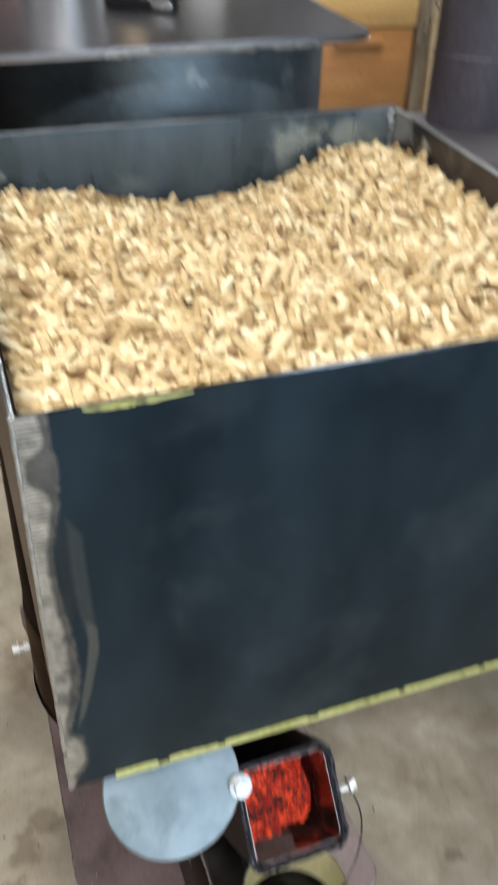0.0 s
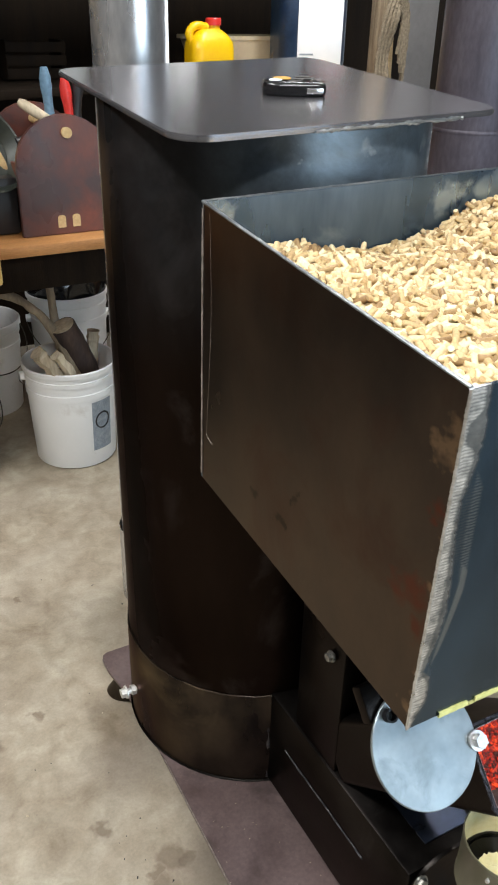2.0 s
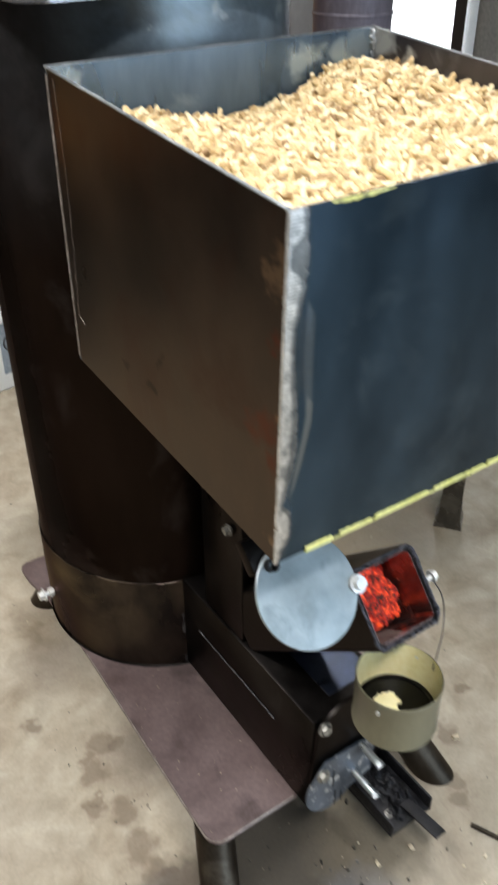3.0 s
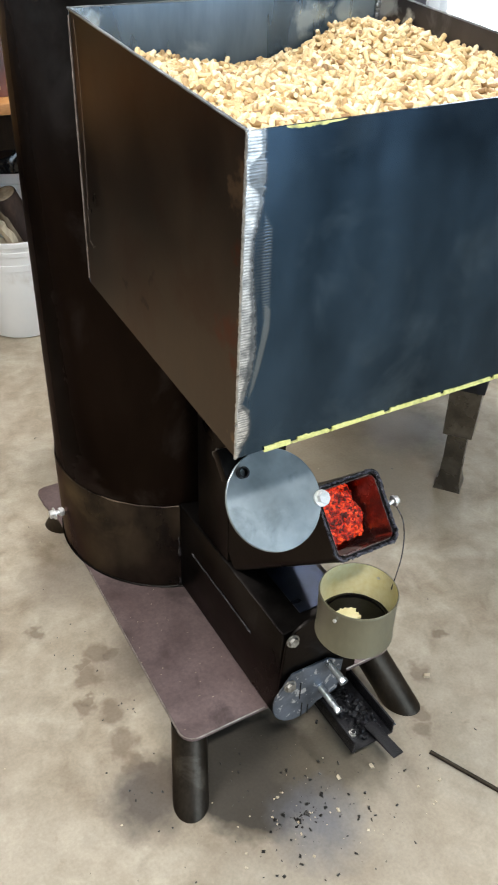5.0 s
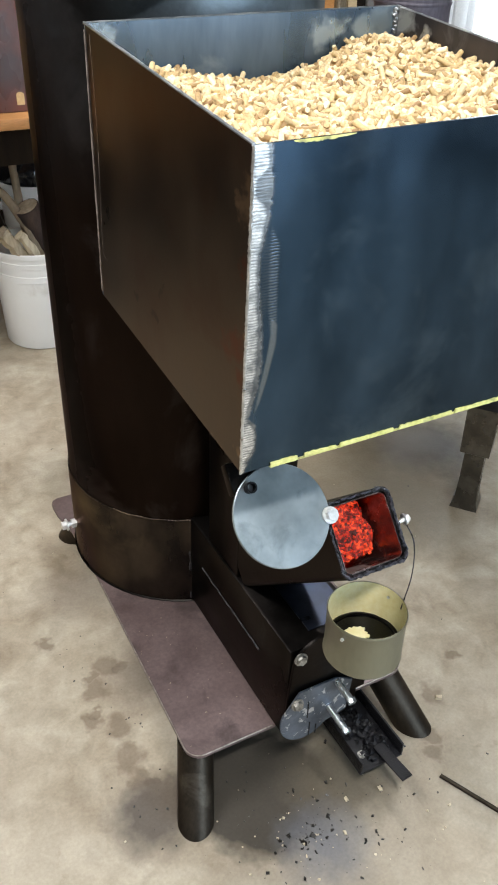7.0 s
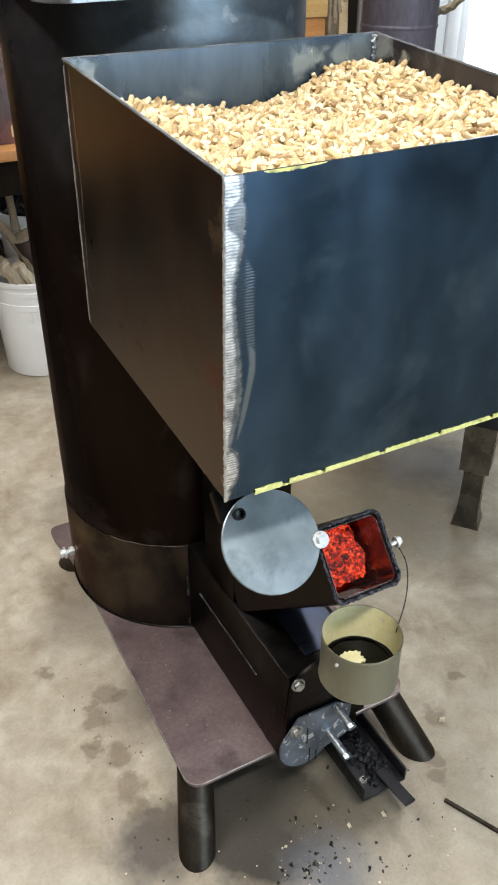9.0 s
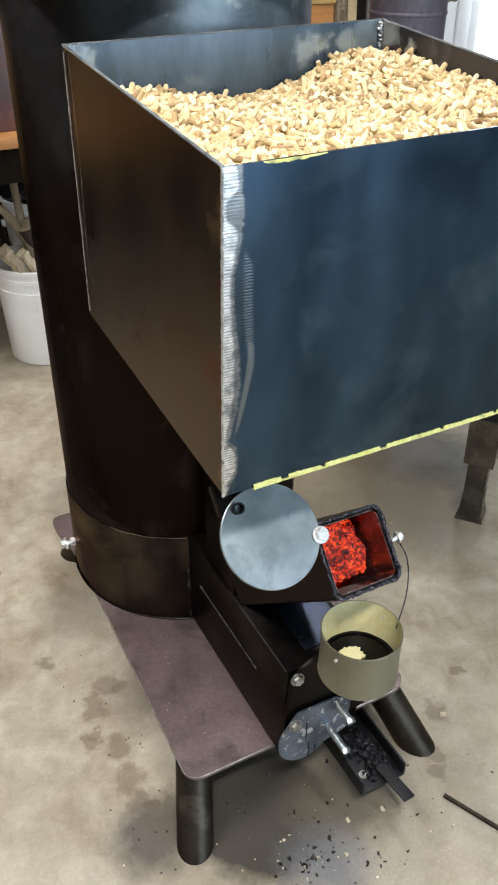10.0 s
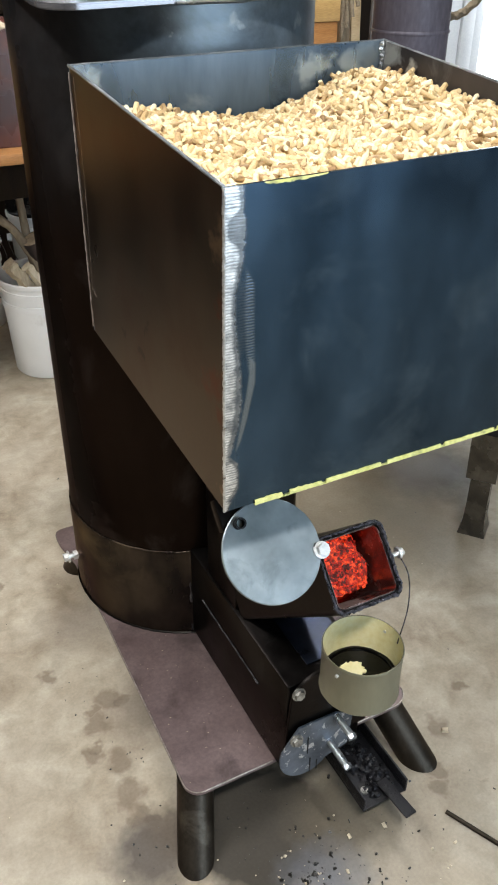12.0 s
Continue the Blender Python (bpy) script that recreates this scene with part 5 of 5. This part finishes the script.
for x, w, h, m in ((-0.35, 0.13, 0.2, M_WALL), (-0.08, 0.08, 0.15, M_WALL), (0.42, 0.1, 0.12, M_WALL), (0.75, 0.07, 0.16, M_WALL)):
    ob = thing("wooden_crate", None, None, "small dark wooden crate at the back of the shelf", "crate", group="crates on the shelf", at=pose(x, 2.62, 1.101 + max(0, x) * 0.038))
    for k in range(3):
        part("slat", box(-w, w, -0.06, -0.05, h * k / 3 + 0.004, h * (k + 1) / 3 - 0.004, 0.002), m, ob)
    for sx in (-w, w - 0.015):
        part("end_board", box(sx, sx + 0.015, -0.049, 0.08, 0, h, 0.002), m, ob)
    part("base", box(-w + 0.015, w - 0.015, -0.049, 0.08, 0, 0.012), m, ob)
# containers along the shelf
cols = [M_RED, M_CREAM, M_NAVY, M_BLACK, M_RED, M_GREEN, M_BLACK, M_WHITE, M_BLACK, M_NAVY, M_BLACK]
x = -0.35
for k, m in enumerate(cols * 2):
    w, h = rnd.uniform(0.05, 0.085), rnd.uniform(0.12, 0.24)
    if x > 1.45:
        break
    ob = thing("paint_tin" if k % 3 else "storage_box", None, None, {M_RED: "red", M_CREAM: "cream", M_NAVY: "navy", M_BLACK: "black", M_GREEN: "green", M_WHITE: "white"}[m] + (" round paint tin on the pine shelf" if k % 3 else " storage box on the pine shelf"), "tin" if k % 3 else "box", group="containers on the shelf", at=pose(x + w, 2.42, 1.4405 + (x + w) * 0.0384 + 0.001, 0, -2.2, 0))
    if k % 3:
        part("body", lathe([(0, 0), (w, 0), (w + 0.002, 0.004), (w, 0.008), (w, h - 0.008), (w + 0.002, h - 0.003), (w - 0.004, h), (w - 0.01, h - 0.005), (0, h - 0.005)], 32), m, ob)
        part("tin_label", lathe([(w + 0.0006, h * 0.2), (w + 0.0006, h * 0.8)], 32), M_WHITE if k % 2 else M_LABEL, ob)
    else:
        part("body", box(-w, w, -0.06, 0.06, 0, h, 0.006), m, ob)
        part("lid", box(-w - 0.004, w + 0.004, -0.064, 0.064, h, h + 0.015, 0.004), m, ob)
    x += 2 * w + rnd.uniform(0.01, 0.05)
# hanging rope
rope = thing("rope_coil", None, None, "coiled manila rope hanging from a post", "rope")
for k in range(4):
    loop = smooth_path([(1.53 + 0.014 * k, 2.185 - 0.01 * k, 0.98 + 0.035 * k), (1.532 + 0.013 * k, 2.19, 1.2), (1.55 + 0.011 * k, 2.18 - 0.006 * k, 1.34 - 0.006 * k), (1.585 + 0.004 * k, 2.18, 1.405 - 0.014 * k), (1.625 - 0.003 * k, 2.18, 1.385 - 0.016 * k), (1.645 - 0.008 * k, 2.18, 1.3), (1.64 - 0.01 * k, 2.18, 1.12 + 0.03 * k)], 22)
    part("strand", sweep(loop, 0.0075, 9, twist=0.9, lobes=3), M_ROPE, rope)
thing("rope_post", box(1.562, 1.602, 2.24, 2.29, 0.0, RZ, 0.003), M_POST, "rough weathered wooden post holding a rope", "post")
thing("leaning_board", box(1.78, 1.93, 2.36, 2.375, 0.0, 1.9, 0.003), M_BOARD, "pale grey board leaning behind the rope", "board")
cable = smooth_path([(1.16, 1.2, 1.155), (1.3, 1.35, 1.12), (1.52, 1.5, 1.12), (1.85, 1.72, 1.24), (2.3, 2.1, 1.5), (2.9, 2.6, 1.9)], 30)
part("loop", sweep(cable, 0.011, 9, twist=0.7, lobes=3), M_ROPE_DARK, thing("slack_rope", None, None, "slack dark rope tied from the steel cylinder", "rope"))

# ---- left: bench, caddy, buckets ----
bench = thing("workbench", None, None, "wooden workbench with an orange pine edge", "workbench")
part("bench_top", box(-1.6, 0.62, 1.8, 2.29, 0.745, 0.775, 0.003), M_OAK, bench)
part("apron", box(-1.6, 0.62, 1.84, 1.87, 0.64, 0.744, 0.002), M_WALL, bench)
for x in (-1.56, 0.54):
    part("leg", box(x, x + 0.07, 1.9, 1.97, 0, 0.64, 0.003), M_WALL, bench)
part("back_shelf", box(-1.6, 0.55, 2.6, 3.0, 0.9, 0.92, 0.002), M_WALL, bench)
caddy = thing("tool_caddy", None, None, "maroon painted wooden tool caddy with rounded ends full of tools", "tool box")
end = [(0.152, 0.0), (0.42, 0.0)] + [(0.286 + 0.134 * math.cos(radians(a)), 0.185 + 0.13 * math.sin(radians(a))) for a in range(0, 181, 12)]
for y in (1.9, 2.22):
    part("end_board", slab(end, 0.018, Matrix.Translation((0, y, 0.776)) @ Matrix.Rotation(radians(90), 4, "X"), 0.002), M_CADDY, caddy)
part("side_board", box(0.165, 0.178, 1.901, 2.2, 0.777, 0.96, 0.002), M_CADDY, caddy)
part("side_board", box(0.407, 0.42, 1.901, 2.2, 0.777, 0.96, 0.002), M_CADDY, caddy)
part("dowel", rod((0.293, 1.87, 1.045), (0.293, 2.23, 1.045), 0.014, None, 18), M_KNOT, caddy, "pale round dowel handle")
for x in (0.262, 0.304):
    part("joint_patch", slab(rounded(x - 0.011, x + 0.011, 0.0, 0.034, (0.002, 0.002, 0.008, 0.008)), 0.002, Matrix.Translation((0, 1.8815, 0.795)) @ Matrix.Rotation(radians(90), 4, "X")), M_KNOT, caddy, "bare wood wear patch")
tools = ((0.2, 2.0, 0.28, -0.1, M_KNOT, "wooden tool handle"), (0.4, 2.1, 0.38, -0.035, M_RED, "red tool handle"), (0.33, 2.1, 0.41, -0.02, M_BLUE, "pale blue file handle"), (0.36, 2.1, 0.4, 0.05, M_BLACK, "black tool handle"))
for x, y, l, lean, m, lab in tools:
    ob = thing("hand_tool", None, None, lab + " standing in the tool caddy", "tool", group="tools in the caddy")
    base, tip = Vector((x, y, 0.78)), Vector((x + lean, y, 0.78 + l))
    part("shaft", rod(base, base.lerp(tip, 0.55), 0.005, None, 10), M_STAND, ob)
    q = [base.lerp(tip, 0.5 + 0.5 * k / 8) for k in range(9)]
    part("grip", sweep(q, [0.009, 0.014, 0.016, 0.015, 0.013, 0.014, 0.017, 0.016, 0.01], 14), m, ob)
brush = thing("scrub_brush", None, None, "pale wooden scrub brush lying across the tool caddy", "brush")
part("grip", lathe([(0, 0.0), (0.009, 0.001), (0.012, 0.008), (0.0125, 0.03), (0.0145, 0.07), (0.013, 0.1), (0.009, 0.112), (0, 0.114)], 20, m=Matrix.Translation((0.275, 1.893, 1.062)) @ (Vector((-0.09, 0.045, 0.06))).to_track_quat("Z", "Y").to_matrix().to_4x4()), M_SPLIT, brush, "pale turned wooden grip")
pan = thing("frying_pan", None, None, "worn dark green pan leaning among the tools on the bench", "pan", at=pose(0.07, 1.98, 0.99, 60, 0, 30))
part("bowl", lathe([(0, 0), (0.1, 0), (0.125, 0.04), (0.128, 0.042), (0.122, 0.04), (0.098, 0.004), (0, 0.004)], 40), surface("dark_green_enamel", (0.018, 0.022, 0.018), (0.035, 0.042, 0.035), 10, 90, (0.3, 0.45), 0.2), pan)
part("grip", rod((0.12, 0, 0.035), (0.27, 0, 0.07), 0.011, 0.014, 14), M_BLACK, pan)
thing("pan_block", box(-0.02, 0.16, 1.93, 2.15, 0.776, 0.93, 0.01), M_BLACK, "black plastic case on the bench", "case")
thing("yellow_board", box(-0.3, 0.048, 1.72, 1.785, 0.7, 1.05, 0.008), surface("pale_yellow_board", (0.62, 0.45, 0.16), (0.72, 0.54, 0.22), 5, 60, (0.5, 0.65), 0, 0.1, (1, 6, 6)), "pale yellow wooden board fixed to the bench edge", "board")


def bucket(x, y, turn, label, logo=False, tall=0.93):
    ob = thing("bucket", None, None, label, "bucket", group="buckets under the bench", at=pose(x, y, 0, 0, 0, turn))
    prof = [(r, z * tall) for r, z in [(0, 0.003), (0.128, 0.003), (0.131, 0.008), (0.142, 0.262), (0.1455, 0.264), (0.1455, 0.285), (0.143, 0.287), (0.1435, 0.315), (0.1475, 0.317), (0.1475, 0.332), (0.145, 0.334), (0.147, 0.352), (0.1525, 0.353), (0.1525, 0.366), (0.149, 0.37), (0.145, 0.366), (0.143, 0.34), (0.128, 0.012), (0, 0.012)]]
    part("shell", lathe(prof, 64), M_BUCKET, ob)
    way = 1 if logo else -1
    bail = [(0.158 * math.cos(a), way * (0.02 + 0.15 * math.sin(a)), 0.3 - 0.12 * math.sin(a)) for a in [math.pi * k / 24 for k in range(25)]]
    part("bail", sweep(bail, 0.002, 7), M_STAND, ob, "wire bail handle")
    for sx in (-1, 1):
        part("ear", rod((sx * 0.143, way * 0.02, 0.3), (sx * 0.16, way * 0.02, 0.3), 0.016, 0.014, 18), M_BUCKET, ob)
    if logo:
        bm = bmesh.new()
        rows = [[bm.verts.new(((0.1325 + 0.011 * z / 0.26) * math.cos(a), (0.1325 + 0.011 * z / 0.26) * math.sin(a), z)) for z in (0.06, 0.12, 0.18, 0.235)] for a in [radians(-82 + 32 * k / 8) for k in range(9)]]
        for a, b in zip(rows, rows[1:]):
            for j in range(3):
                bm.faces.new((a[j], b[j], b[j + 1], a[j + 1]))
        part("printed_panel", bm, M_LABEL, ob, "grey printed panel with a round black emblem")
        ringp = []
        for k in range(33):
            a = 2 * math.pi * k / 32
            an, z = radians(-66) + 0.19 * math.cos(a), 0.165 + 0.028 * math.sin(a)
            rr = 0.1335 + 0.011 * z / 0.26
            ringp.append((rr * math.cos(an), rr * math.sin(an), z))
        part("emblem", sweep(ringp, 0.0025, 6), M_BLACK, ob)
    return ob


bucket(0.288, 2.03, 0, "dirty white plastic bucket full of firewood sticks", True)
bucket(0.1, 2.52, 20, "white plastic bucket under the bench")
bucket(0.45, 2.56, -10, "white plastic bucket with a black bag in it", tall=1.08)
bucket(-0.11, 2.05, 40, "white plastic bucket under the bench")
bm = bmesh.new()
bmesh.ops.create_icosphere(bm, subdivisions=4, radius=0.15, matrix=Matrix.Translation((0.45, 2.56, 0.43)) @ Matrix.Diagonal((0.98, 0.98, 0.95, 1)))
for v in bm.verts:
    v.co += Vector((1, 1, 1)) * 0.02 * noise.noise(v.co * 14)
thing("bin_bag", bm, M_GLOSS, "crumpled black plastic bag in a bucket", "bag")


def stick(ctrl, r0, r1, m, label):
    pts = smooth_path(ctrl, 10)
    n = len(pts)
    ob = thing("firewood_stick", None, None, label, "stick", group="sticks in the bucket")
    rough = 0.006 if m is M_SPLIT else 0.003
    part("bark", sweep([p + Vector((1, 1, 1)) * rough * noise.noise(p * 30) for p in pts], [r0 + (r1 - r0) * k / n + rough * noise.noise((k * 0.7, r0 * 90, 0)) for k in range(n)], 5 if m is M_SPLIT else 12), m, ob)
    d = (pts[-1] - pts[-2]).normalized()
    part("cut_end", rod(pts[-1] - d * 0.001, pts[-1] + d * 0.0015, r1 * 0.93, None, 14), M_SPLIT, ob, "pale cut end")
    return ob


stick([(0.39, 2.03, 0.1), (0.325, 1.99, 0.32), (0.26, 1.97, 0.475)], 0.042, 0.04, M_BARK_DARK, "thick dark log end standing in the bucket")
stick([(0.29, 2.02, 0.1), (0.255, 2.02, 0.42), (0.24, 2.02, 0.665)], 0.014, 0.013, M_BARK, "upright grey branch in the bucket")
stick([(0.34, 1.95, 0.12), (0.25, 1.97, 0.42), (0.15, 2.0, 0.56), (0.02, 2.02, 0.6)], 0.016, 0.012, M_BARK, "long bent branch leaning out of the bucket")
stick([(0.3, 1.95, 0.1), (0.22, 1.93, 0.33), (0.16, 1.92, 0.42)], 0.022, 0.024, M_SPLIT, "pale split stick in the bucket")
stick([(0.32, 1.93, 0.1), (0.26, 1.91, 0.33), (0.21, 1.9, 0.41)], 0.017, 0.018, M_SPLIT, "pale split stick in the bucket")
stick([(0.25, 1.98, 0.1), (0.215, 1.95, 0.3), (0.19, 1.93, 0.385)], 0.018, 0.016, M_SPLIT, "pale split stick in the bucket")
stick([(0.34, 2.03, 0.1), (0.36, 2.03, 0.3), (0.375, 2.03, 0.42)], 0.02, 0.022, M_SPLIT, "pale split stick in the bucket")
